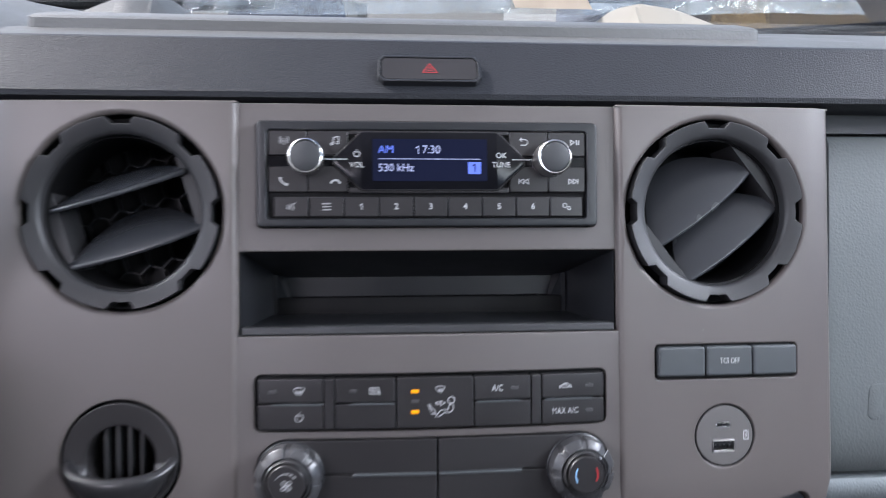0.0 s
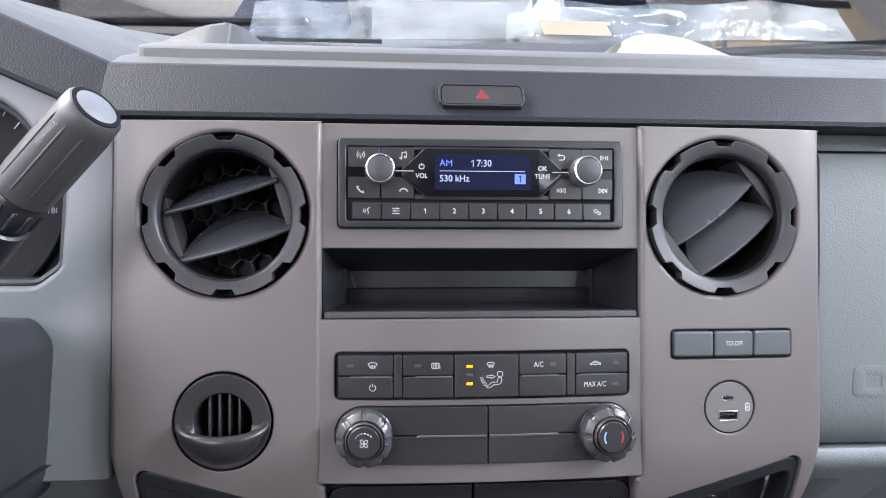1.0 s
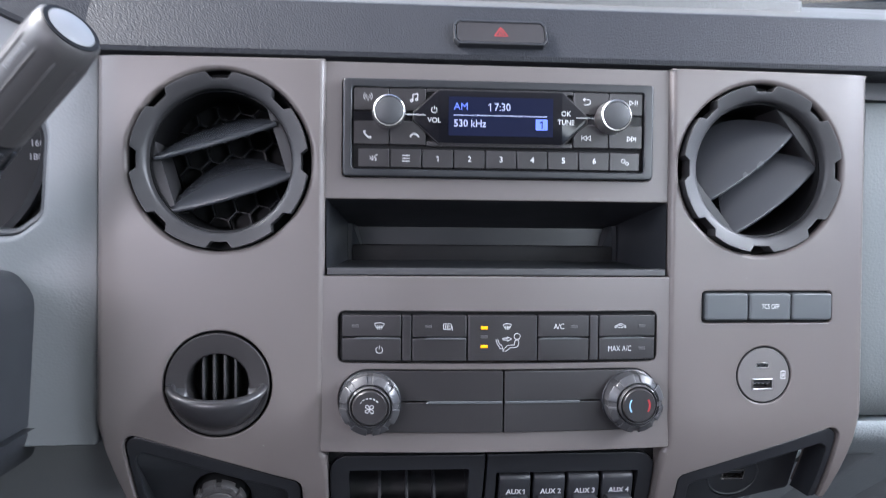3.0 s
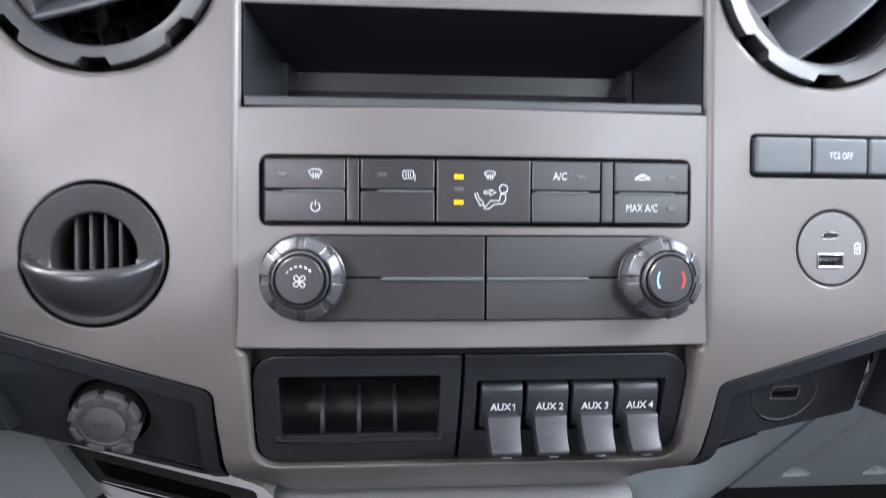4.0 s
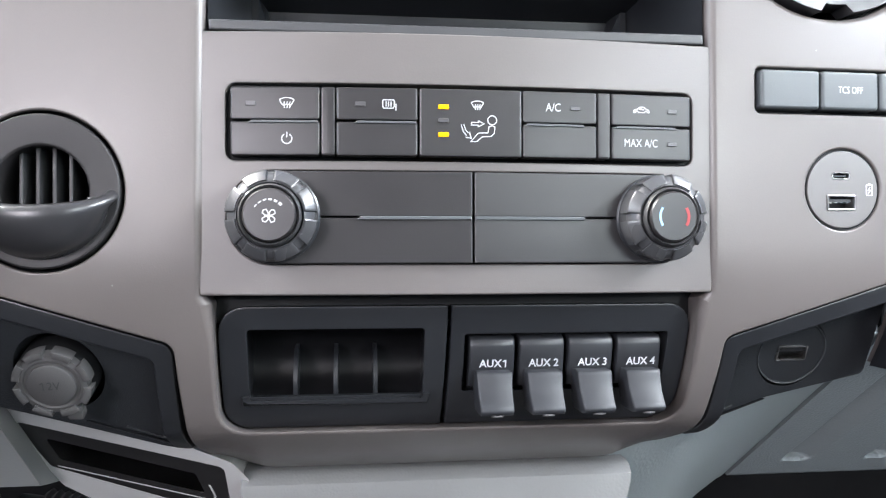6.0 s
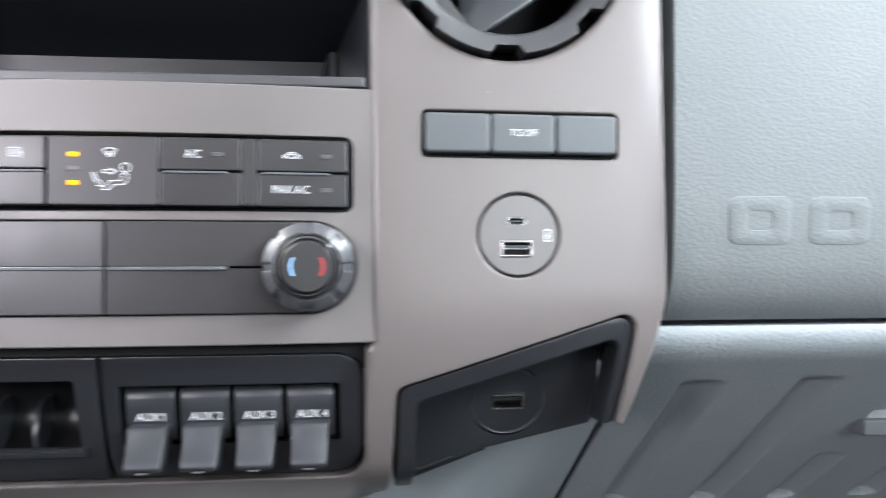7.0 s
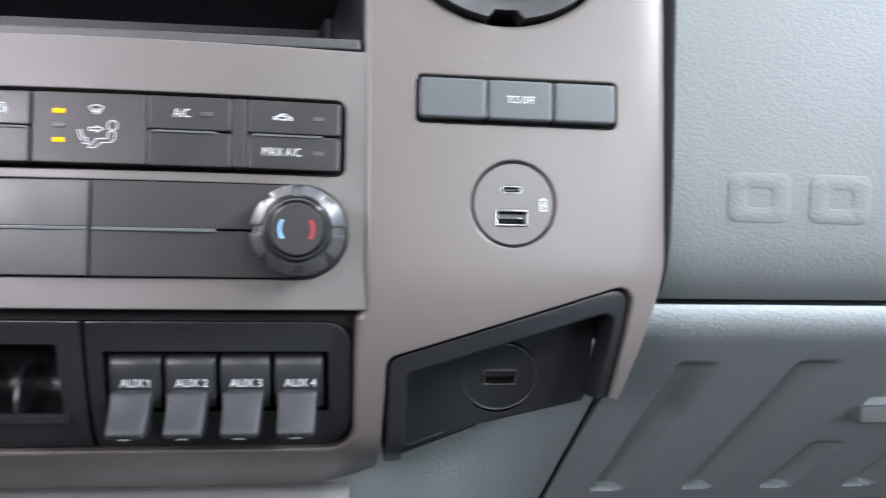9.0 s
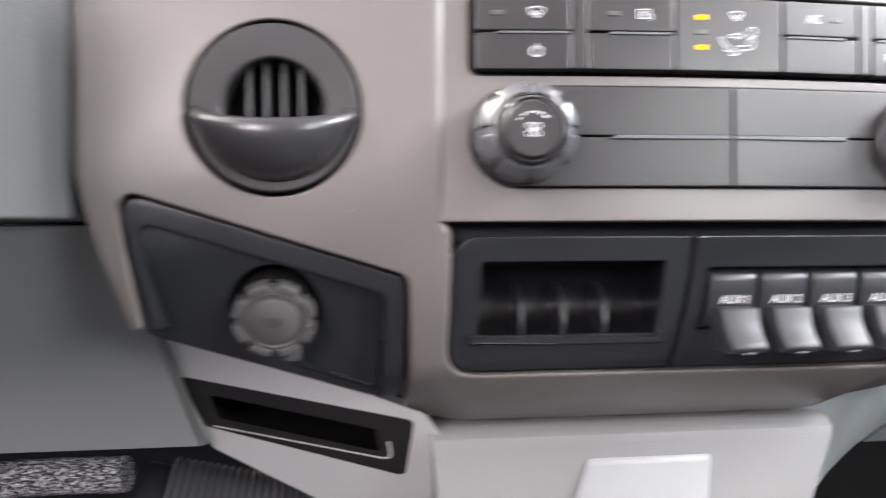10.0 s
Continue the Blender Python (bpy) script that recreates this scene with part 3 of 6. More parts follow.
# ---- radio ----
def icon_lines(kind, x, z, s=1.0):
    """Printed symbols as polylines about (x, z)."""
    p = lambda *v: [(x + a * s * 0.001, z + b * s * 0.001) for a, b in v]  # noqa: E731
    a = lambda cx, cz, r, a0, a1, n=8: arc(x + cx * s * 0.001, z + cz * s * 0.001, r * s * 0.001, a0, a1, n)  # noqa: E731
    return {
        "waves": [p((0, -1.8), (0, 0.4)), a(0, 0.4, 1.1, -50, 50), a(0, 0.4, 1.1, 130, 230), a(0, 0.4, 2.1, -50, 50), a(0, 0.4, 2.1, 130, 230)],
        "note": [p((-0.9, -1.3), (-0.9, 1.6), (1.5, 2.1), (1.5, -0.8)), a(-1.5, -1.3, 0.55, 0, 360), a(0.9, -0.8, 0.55, 0, 360)],
        "phone": [p((-1.9, 1.7), (-1.7, 0.5), (-0.6, -0.8), (0.5, -1.6), (1.7, -1.9)), p((-1.8, 1.5), (-1.1, 1.1)), p((1.5, -1.8), (1.2, -1.0))],
        "hang": [a(0, -1.9, 2.3, 38, 142), p((-1.9, -0.4), (-2.0, -1.2)), p((1.9, -0.4), (2.0, -1.2))],
        "return": [p((-1.8, 1.2), (1.0, 1.2), (1.8, 0.5), (1.8, -0.7), (1.0, -1.4), (-1.4, -1.4)), p((-0.8, 2.0), (-1.8, 1.2), (-0.8, 0.4))],
        "play": [p((-2.0, 1.2), (-0.2, 0.0), (-2.0, -1.2), (-2.0, 1.2)), p((0.8, 1.2), (0.8, -1.2)), p((1.9, 1.2), (1.9, -1.2))],
        "previous": [p((-2.3, 1.2), (-2.3, -1.2)), p((0, 1.2), (-1.9, 0), (0, -1.2), (0, 1.2)), p((2.2, 1.2), (0.3, 0), (2.2, -1.2), (2.2, 1.2))],
        "next": [p((2.3, 1.2), (2.3, -1.2)), p((0, 1.2), (1.9, 0), (0, -1.2), (0, 1.2)), p((-2.2, 1.2), (-0.3, 0), (-2.2, -1.2), (-2.2, 1.2))],
        "voice": [p((-1.9, 0.8), (-1.2, 0), (-1.9, -0.8)), p((-0.9, 1.3), (-0.2, 0), (-0.9, -1.3)), p((2.0, 1.8), (0.7, 1.2), (0.5, 0.2), (1.2, -0.4), (0.8, -1.7))],
        "sliders": [p((-2, 1.4), (2, 1.4)), p((-2, 0), (2, 0)), p((-2, -1.4), (2, -1.4)), p((0.6, 2), (0.6, 0.8)), p((-0.8, 0.6), (-0.8, -0.6)), p((0.6, -0.8), (0.6, -2))],
        "cogs": [a(-0.8, 0.5, 1.0, 0, 360, 10), a(1.2, -0.8, 0.8, 0, 360, 10)],
        "power": [a(0, -0.2, 1.6, 120, 420, 12), p((0, 2.0), (0, 0.2))],
        "defrost": [a(0, -3.0, 4.9, 57, 123, 8), a(0, -4.2, 3.6, 65, 115, 6), p((-2.67, 1.1), (-1.5, -0.9)), p((2.67, 1.1), (1.5, -0.9)),
                    p((-1, -1.9), (-0.8, -1.1), (-1, -0.3), (-0.8, 0.5)), p((0, -1.9), (0.2, -1.1), (0, -0.3), (0.2, 0.5)), p((1, -1.9), (1.2, -1.1), (1, -0.3), (1.2, 0.5))],
        "mirror": [p((-1.9, 1.6), (1.9, 1.6), (2.1, 1.2), (2.1, -0.8), (1.6, -1.4), (-1.6, -1.4), (-2.1, -0.8), (-2.1, 1.2), (-1.9, 1.6)),
                   p((-0.9, -0.9), (-0.9, 1.0)), p((0, -0.9), (0, 1.0)), p((0.9, -0.9), (0.9, 1.0)), p((2.1, 0), (2.7, 0), (2.7, -2.2))],
        "car": [p((-3.5, -0.8), (-3.4, 0.1), (-2.0, 0.5), (-0.7, 1.5), (1.0, 1.5), (2.2, 0.6), (3.4, 0.2), (3.5, -0.8), (2.8, -0.8), (2.4, -0.2), (1.7, -0.2), (1.3, -0.8), (-1.3, -0.8), (-1.7, -0.2), (-2.4, -0.2),
                  (-2.8, -0.8), (-3.5, -0.8)), p((1.0, 0.2), (0.6, 0.7), (-0.8, 0.7)), p((-0.3, 1.1), (-0.9, 0.7), (-0.3, 0.3))],
        "fan": [[(x + s * 0.001 * (c * u - d * v), z + s * 0.001 * (d * u + c * v)) for u, v in ((0.15, 0.2), (-0.75, 1.0), (-0.75, 2.2), (0.05, 2.7), (0.95, 2.2), (0.75, 1.2), (0.15, 0.2))]
                for c, d in ((0.71, 0.71), (-0.71, 0.71), (-0.71, -0.71), (0.71, -0.71))],
        "flow": [p((-3.2, 1.9), (-0.6, 1.9), (-0.6, 2.5), (1.6, 1.4), (-0.6, 0.3), (-0.6, 0.9), (-3.2, 0.9), (-3.2, 1.9)),
                 p((-7.0, 1.0), (-6.2, -1.6), (-5.0, -3.0)), p((-6.0, 1.2), (-5.4, -0.8), (-4.4, -2.0)), p((-5.4, -3.6), (-3.2, -4.0), (-4.0, -1.6)),
                 a(4.6, 2.8, 1.7, 0, 360, 12),
                 p((5.6, 0.3), (5.4, -2.0), (4.2, -3.2), (0.8, -3.4), (-1.2, -5.2), (-3.4, -5.2), (-0.6, -2.0), (3.0, -1.9), (3.4, 0.4), (4.6, 0.8), (5.6, 0.3))],
        "battery": [p((-1.2, -2.2), (1.2, -2.2), (1.2, 1.8), (-1.2, 1.8), (-1.2, -2.2)), p((-0.5, 2.2), (0.5, 2.2)), p((0.4, 1.0), (-0.5, -0.2), (0.5, -0.2), (-0.4, -1.5))],
    }[kind]


def build_radio():
    ob = thing("car_radio", (0, 0.005, 0.062), "black car radio with chrome knobs and a lit blue display", "radio")
    face = part("faceplate", panel(rect(-0.0940, 0.0950, 0.0330, 0.0910, 0.0025), [rect(-0.0885, 0.0890, 0.0375, 0.0860, 0.002)], -0.0005, 0.012, 0.0010), BLACK, ob, weighted=True)
    part("backing", box(-0.090, 0.0905, 0.0035, 0.012, 0.036, 0.0875), DEEP, ob)

    def key(x0, x1, z0, z1, icon="", s=1.0, text=""):
        k = part("key", panel(rect(x0 + 0.00025, x1 - 0.00025, z0, z1, 0.0006, 2), (), 0.0004, 0.005, 0.0005, 1), KEY, ob)
        cx, cz = (x0 + x1) / 2, (z0 + z1) / 2
        if icon:
            part("symbol", stroke(icon_lines(icon, cx, cz, s), 0.00042, 0.0002), PRINT, k)
        if text:
            part("numeral", numeral_one(cx, cz, 0.0002, 0.0032, 0.0006) if text == "1" else words(text, cx, cz, 0.0002, 0.0032, bold=0.00009), PRINT, k)
        return k

    wide = 0.1722 / 9
    for i, mark in enumerate(("voice", "sliders", "1", "2", "3", "4", "5", "6", "cogs")):
        key(-0.0852 + i * wide, -0.0852 + (i + 1) * wide, 0.0385, 0.0495, "" if mark.isdigit() else mark, 1.2, mark if mark.isdigit() else "")
    for side, marks in ((-1, ("waves", "note", "phone", "hang")), (1, ("return", "play", "previous", "next"))):
        cols = ((-0.0880, -0.0665), (-0.0665, -0.0445)) if side < 0 else ((0.0450, 0.0672), (0.0672, 0.0885))
        for i, (icon, dx) in enumerate(zip(marks, ((-0.002, 0.004, -0.002, 0.004) if side < 0 else (-0.003, 0.0045, -0.003, 0.0035)))):
            x0, x1 = cols[i % 2]
            z0, z1 = ((0.0722, 0.0858), (0.0520, 0.0662))[i // 2]
            k = part("key", panel(rect(x0 + 0.0002, x1 - 0.0002, z0, z1, 0.0008, 2), (), 0.0004, 0.005, 0.0005, 1), KEY, ob)
            part("symbol", stroke(icon_lines(icon, (x0 + x1) / 2 + dx, (z0 + z1) / 2 + (0.001 if i < 2 else -0.001), 1.2), 0.0010 if icon in ("phone", "hang") else 0.0005, 0.0002), PRINTDIM if icon == "waves" else PRINT, k)
        part("groove", box(*((-0.0883, -0.045) if side < 0 else (0.0455, 0.0888)), 0.0022, 0.006, 0.0665, 0.0718), GLOSS, ob)
    for z0, z1 in ((0.0842, 0.0860), (0.0520, 0.0545)):
        part("trim_strip", panel(rect(-0.0442, 0.0447, z0 - 0.0005, z1, 0.0004, 2), (), 0.0006, 0.005, 0.0004, 2), KEY, ob)
    window = rounded([(-0.0520, 0.0670), (-0.0370, 0.0535), (0.0380, 0.0535), (0.0530, 0.0670), (0.0530, 0.0708), (0.0380, 0.0848), (-0.0370, 0.0848), (-0.0520, 0.0708)], 0.0015, 3)
    rim = part("window_rim", panel(offset(window, 0.0009), (), -0.0002, 0.004, 0.0005, 1), KEY, ob)
    part("display_window", panel(window, (), -0.0006, 0.004, 0.0003, 2), GLOSS, ob)
    screen = part("screen", blot([rect(-0.0312, 0.0322, 0.0580, 0.0812)], -0.0008), SCREEN, ob, "dim blue lit display")
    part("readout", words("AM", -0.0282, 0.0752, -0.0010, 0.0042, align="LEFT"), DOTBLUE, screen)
    part("readout", merge(numeral_one(-0.0062, 0.0752, -0.0010, 0.0044, 0.0005), words("7:30", 0.0012, 0.0752, -0.0010, 0.0044, 0.92, bold=0.00003)), DOTWHITE, screen)
    part("readout", words("530 kHz", -0.0282, 0.0652, -0.0010, 0.0042, 0.95, align="LEFT", bold=0.00004), DOTWHITE, screen)
    part("rule", stroke([[(-0.0282, 0.0702), (0.0285, 0.0702)]], 0.0004, -0.0010), DOTWHITE, screen)
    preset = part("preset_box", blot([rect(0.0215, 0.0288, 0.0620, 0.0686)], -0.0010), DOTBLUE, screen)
    part("preset_number", numeral_one(0.0252, 0.0653, -0.0012, 0.0044, 0.0006), GLOSS, preset)
    part("symbol", stroke(icon_lines("power", -0.0398, 0.0732, 1.05), 0.00045, -0.0008), PRINT, ob)
    part("lettering", words("VOL", -0.0398, 0.0668, -0.0008, 0.0030, 0.95, bold=0.00004), PRINT, ob)
    part("lettering", words("OK", 0.0402, 0.0722, -0.0008, 0.0030, 0.95, bold=0.00004), PRINT, ob)
    part("lettering", words("TUNE", 0.0402, 0.0670, -0.0008, 0.0030, 0.92, bold=0.00004), PRINT, ob)
    part("pointer_line", stroke([[(-0.0575, 0.0700), (-0.0450, 0.0700)]], 0.0005, -0.0008), PRINT, ob)
    part("pointer_line", stroke([[(0.0465, 0.0700), (0.0580, 0.0700)]], 0.0005, -0.0008), PRINT, ob)
    for x in (-0.0668, 0.0682):
        knob = part("knob", lathe([(0.0099, 0.003), (0.0099, -0.0085), (0.0098, -0.0108), (0.0094, -0.0121), (0.0088, -0.0126), (0.0083, -0.0124), (0.0081, -0.0114)], x, 0.0704, 56),
                    CHROME, ob, "chrome ringed knob")
        part("knob_cap", lathe([(0.0082, -0.0116), (0.0080, -0.0124), (0.0071, -0.0129), (0.0, -0.0127)], x, 0.0704, 40), SHROUD, knob)
    bow(ob, arch)


build_radio()


# ---- storage pocket ----
def build_pocket():
    ob = thing("storage_pocket", (0, 0.035, -0.003), "empty open storage pocket in black plastic under the radio", "storage pocket")
    x0, x1, z0, z1, deep = -0.1035, 0.1055, -0.0265, 0.0195, 0.070
    xi, xj, top, floor = -0.0910, 0.0890, 0.0030, -0.0185
    pts = [(x0, 0.003, z0 + 0.003), (x1, 0.003, z0 + 0.003), (x1, 0.003, z1), (x0, 0.003, z1), (xi, deep, floor), (xj, deep, floor), (xj, deep, top), (xi, deep, top)]
    part("tub", solid(pts, ((4, 5, 6, 7), (0, 1, 5, 4), (1, 2, 6, 5), (2, 3, 7, 6), (3, 0, 4, 7))), BLACK, ob, smooth=20)
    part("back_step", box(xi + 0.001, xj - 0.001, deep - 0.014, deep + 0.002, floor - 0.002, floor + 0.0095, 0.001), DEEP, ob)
    for s, x in ((1, xi), (-1, xj)):
        part("side_shelf", solid([(x, deep - 0.001, floor - 0.001), (x + s * 0.001, deep - 0.001, top + 0.001), (x - s * 0.0020, 0.058, top + 0.002), (x - s * 0.0020, 0.058, floor - 0.002),
                                  (x + s * 0.010, deep - 0.001, floor - 0.001), (x + s * 0.004, deep - 0.001, top + 0.001), (x + s * 0.001, 0.058, top + 0.002), (x + s * 0.001, 0.058, floor - 0.002)],
                                 HEX), BLACK, ob)
    part("front_lip", panel(rect(x0 + 0.0006, x1 - 0.0006, z0 + 0.0004, z0 + 0.0048, 0.0006, 2), (), 0.0008, 0.010, 0.0008, 2), SCUFF, ob, "scuffed grey lip", weighted=True)
    bow(ob, arch)


build_pocket()


# ---- climate control ----
def build_climate():
    ob = thing("climate_control_panel", (0, 0.008, -0.063), "charcoal climate control button panel with two amber lamps lit", "climate control")
    part("backing", box(-0.0972, 0.1012, 0.0065, 0.014, -0.0797, -0.0463), DEEP, ob)

    def key(x0, x1, z0, z1):
        return part("button", panel(rect(x0, x1, z0, z1, 0.0009, 3), (), 0.0010, 0.006, 0.0007, 2), KEY, ob, weighted=True)

    def lamp(k, x, z, mat=LAMPOFF, label=""):
        part("indicator_lamp", panel(rect(x - 0.0021, x + 0.0021, z - 0.0009, z + 0.0009, 0.0003, 2), (), 0.0006, 0.002, 0.0002, 1), mat, k, label)

    def slit(k, x0, x1, z):
        # Paler than its key, so the ledge's lit line is in the colour.
        part("finger_ledge", panel(rounded([(x0, z - 0.0004), (x1, z - 0.0004), (x1 - 0.0008, z + 0.0006), (x0 + 0.0015, z + 0.0006)], 0.0002, 2), (), 0.0004, 0.003, 0.0002, 1), GREYKEY, k)

    up, mid, low = -0.0494, -0.0629, -0.0768
    a = key(-0.0938, -0.0585, mid + 0.0004, up)
    part("symbol", stroke(icon_lines("defrost", -0.0715, -0.0560, 1.1), 0.00042, 0.0008), PRINT, a)
    lamp(a, -0.0858, -0.0562)
    b = key(-0.0938, -0.0585, low, mid - 0.0004)
    part("symbol", stroke(icon_lines("power", -0.0715, -0.0700, 1.25), 0.00048, 0.0008), PRINT, b)
    slit(b, -0.087, -0.0588, mid - 0.0006)
    key(-0.0580, -0.0525, low, up)
    c = key(-0.0520, -0.0195, mid + 0.0004, up)
    part("symbol", stroke(icon_lines("mirror", -0.0312, -0.0562, 1.1), 0.00042, 0.0008), PRINT, c)
    lamp(c, -0.0425, -0.0562)
    slit(key(-0.0520, -0.0195, low, mid - 0.0004), -0.045, -0.0198, mid - 0.0006)
    d = key(-0.0188, 0.0232, low, up)
    part("symbol", stroke(icon_lines("defrost", 0.0048, -0.0560, 0.95), 0.00040, 0.0008), PRINT, d)
    part("symbol", stroke(icon_lines("flow", 0.0058, -0.0650, 1.1), 0.00042, 0.0008), PRINT, d)
    for z, mat, label in ((-0.0568, AMBER, "lit amber lamp"), (-0.0623, LAMPOFF, ""), (-0.0680, AMBER, "lit amber lamp")):
        lamp(d, -0.0090, z, mat, label)
    e = key(0.0237, 0.0552, mid + 0.0004, up)
    part("lettering", words("A/C", 0.0365, -0.0562, 0.0008, 0.0033, 0.82, bold=0.00003), PRINT, e)
    lamp(e, 0.0460, -0.0562)
    slit(key(0.0237, 0.0552, low, mid - 0.0004), 0.0243, 0.050, mid - 0.0006)
    key(0.0557, 0.0612, low, up)
    f = key(0.0617, 0.0975, mid + 0.0004, up)
    part("symbol", stroke(icon_lines("car", 0.0750, -0.0562, 1.0), 0.00042, 0.0008), PRINT, f)
    lamp(f, 0.0890, -0.0562)
    g = key(0.0617, 0.0975, low, mid - 0.0004)
    part("lettering", words("MAX A/C", 0.0748, -0.0700, 0.0008, 0.0033, 0.78), PRINT, g)
    lamp(g, 0.0890, -0.0700)
    slit(g, 0.0628, 0.091, mid - 0.0006)
    bow(ob, arch, bulge)


build_climate()


def build_knob_bar():
    ob = thing("climate_knob_bar", (0, 0.008, -0.1015), "charcoal trim bar with fan and temperature knobs", "climate control")
    part("backing", panel(offset(CLIMATE_BAR, 0.0008), (), 0.0045, 0.01, 0.0003, 1), DEEP, ob)
    z0, zm, z1 = -0.1200, -0.1014, -0.0830
    for x0, x1 in ((-0.0740, 0.0028), (0.0036, 0.0785)):
        for za, zb in ((z0, zm - 0.0003), (zm + 0.0003, z1)):
            part("trim_plate", panel(rect(x0, x1, za, zb, 0.0006, 2), (), 0.0010, 0.006, 0.0006, 2), KEY, ob, weighted=True)
    # Ledges in a paler grey than the plates paint their lit lower line.
    for x0, x1 in ((-0.0440, 0.0024), (0.0040, 0.0500)):
        part("finger_ledge", panel(rounded([(x0, zm - 0.0011), (x1, zm - 0.0011), (x1, zm + 0.0004), (x0 + (0.002 if x0 < 0 else 0), zm + 0.0004)], 0.0002, 2), (), 0.0003, 0.003, 0.0003, 1),
             GREYKEY, ob)
    for x, fan in ((-0.0768, True), (0.0824, False)):
        part("knob_well", lathe([(0.0187, 0.0045), (0.0185, 0.001), (0.0178, 0.0005), (0.0172, 0.001)], x, zm, 56), BLACK, ob)
        knob = part("knob", lathe([(0.0168, 0.004), (0.0169, -0.0082), (0.0164, -0.0094), (0.0134, -0.0119), (0.0128, -0.0120), (0.0122, -0.0112), (0.0116, -0.0090)], x, zm, 64), KNOB, ob, "lobed charcoal rotary knob")
        for i in range(8):
            a0, a1 = 45 * i + 5.5, 45 * i + 39.5
            lobe = panel(arc(x, zm, 0.0178, a0, a1, 8) + arc(x, zm, 0.0133, a1, a0, 8), (), -0.0128, 0.0085, 0.0006, 2, bend=lambda u, v: 0.80 * max(0.0, math.hypot(u - x, v - zm) - 0.0136))
            part("lobe", lobe, KNOB, knob, weighted=True)
        part("skirt", lathe([(0.0176, 0.004), (0.0178, -0.001), (0.0172, -0.0045), (0.0164, -0.0075)], x, zm, 56), VENTGREY, knob)
        part("collar", lathe([(0.0122, -0.0085), (0.0120, -0.0138), (0.0113, -0.0148), (0.0106, -0.0140)], x, zm, 48), VENTGREY, knob)
        cap = part("knob_cap", lathe([(0.0104, -0.0120), (0.0102, -0.0152), (0.0095, -0.0160), (0.0, -0.0160)], x, zm, 48), KEY, knob)
        mark = turned(box(x - 0.0008, x + 0.0008, -0.0147, -0.013, zm + 0.0112, zm + 0.0120), 45 if fan else -45, x, zm)
        part("pointer_mark", mark, PRINT, knob)
        if fan:
            part("symbol", stroke(icon_lines("fan", x, zm - 0.0004, 1.1), 0.0004, -0.0162), PRINT, cap)
            dashes = [arc(x, zm - 0.0005, 0.0063, 148 - 19 * i, 148 - 19 * i - 12, 3) for i in range(6)]
            steps = merge(*[stroke([d], 0.00035 + 0.00012 * i, -0.0162) for i, d in enumerate(dashes)])
            part("speed_marks", steps, PRINT, cap)
        else:
            part("cold_mark", stroke([arc(x, zm, 0.0062, 145, 215, 8)], 0.0009, -0.0162), BLUE, cap, "pale blue arc")
            part("hot_mark", stroke([arc(x, zm, 0.0062, -35, 35, 8)], 0.0012, -0.0162), RED, cap, "red arc")
    bow(ob, arch, bulge)


build_knob_bar()


# ---- small round vent ----
def build_ball_vent():
    cx, cz, R = BALL
    ob = thing("small_round_vent", (cx, 0.01, cz), "small dark grey round vent with a scooped lip", "air vent")
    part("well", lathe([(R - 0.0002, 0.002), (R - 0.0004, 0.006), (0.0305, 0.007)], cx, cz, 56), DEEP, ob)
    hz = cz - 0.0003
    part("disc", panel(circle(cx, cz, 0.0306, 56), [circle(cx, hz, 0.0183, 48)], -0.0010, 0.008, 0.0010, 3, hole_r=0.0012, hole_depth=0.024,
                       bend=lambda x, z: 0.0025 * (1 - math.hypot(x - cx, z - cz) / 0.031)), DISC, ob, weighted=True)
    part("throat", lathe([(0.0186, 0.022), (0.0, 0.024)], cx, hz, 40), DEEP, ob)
    for i in range(4):
        x = cx - 0.0096 + 0.0064 * i
        part("slat", box(x - 0.0009, x + 0.0009, 0.006, 0.022, hz - 0.0182, hz + 0.0182, 0.0006), VENTGREY, ob)
    bm, n, m, rows = bmesh.new(), 36, 10, []
    lip_z = cz - 0.0004
    # the scoop: inner shell, a fully rounded rim, outer shell
    (a, b, c), (p, q, w) = (0.0300, 0.0242, 0.0182), (0.0240, 0.0190, 0.0108)
    for i in range(n + 1):
        phi = math.pi * i / n
        co, si = math.cos(phi), math.sin(phi)
        top = lip_z - 0.0068 * si ** 0.9
        row = []
        for j in range(m, 0, -1):
            s = math.sin(math.pi / 2 * j / m)
            k = math.sqrt(max(0, 1 - s * s))
            row.append((cx + p * co * (1 - 0.25 * s), -0.0005 - w * si * k, top - 0.0018 - (q - 0.0064) * si * s))
        for j in range(7):
            e = math.pi * j / 6
            u, v = (a + p) / 2 - (a - p) / 2 * math.cos(e), (c + w) / 2 - (c - w) / 2 * math.cos(e)
            row.append((cx + u * co, -0.0005 - v * si, top - 0.0018 + 0.0030 * math.sin(e)))
        for j in range(1, m + 1):
            s = math.sin(math.pi / 2 * j / m)
            k = math.sqrt(max(0, 1 - s * s))
            row.append((cx + a * co * (1 - 0.12 * s), -0.0005 - c * si * k, top - 0.0018 - (b - 0.0064) * si * s))
        rows.append([bm.verts.new(v) for v in row])
    for g, h in zip(rows, rows[1:]):
        for i in range(len(g) - 1):
            bm.faces.new((g[i], g[i + 1], h[i + 1], h[i]))
    bmesh.ops.remove_doubles(bm, verts=bm.verts, dist=1e-6)
    bmesh.ops.recalc_face_normals(bm, faces=bm.faces)
    part("lip", bm, SCOOP, ob, "rounded satin grey scoop lip", smooth=70)
    bow(ob, arch)


build_ball_vent()


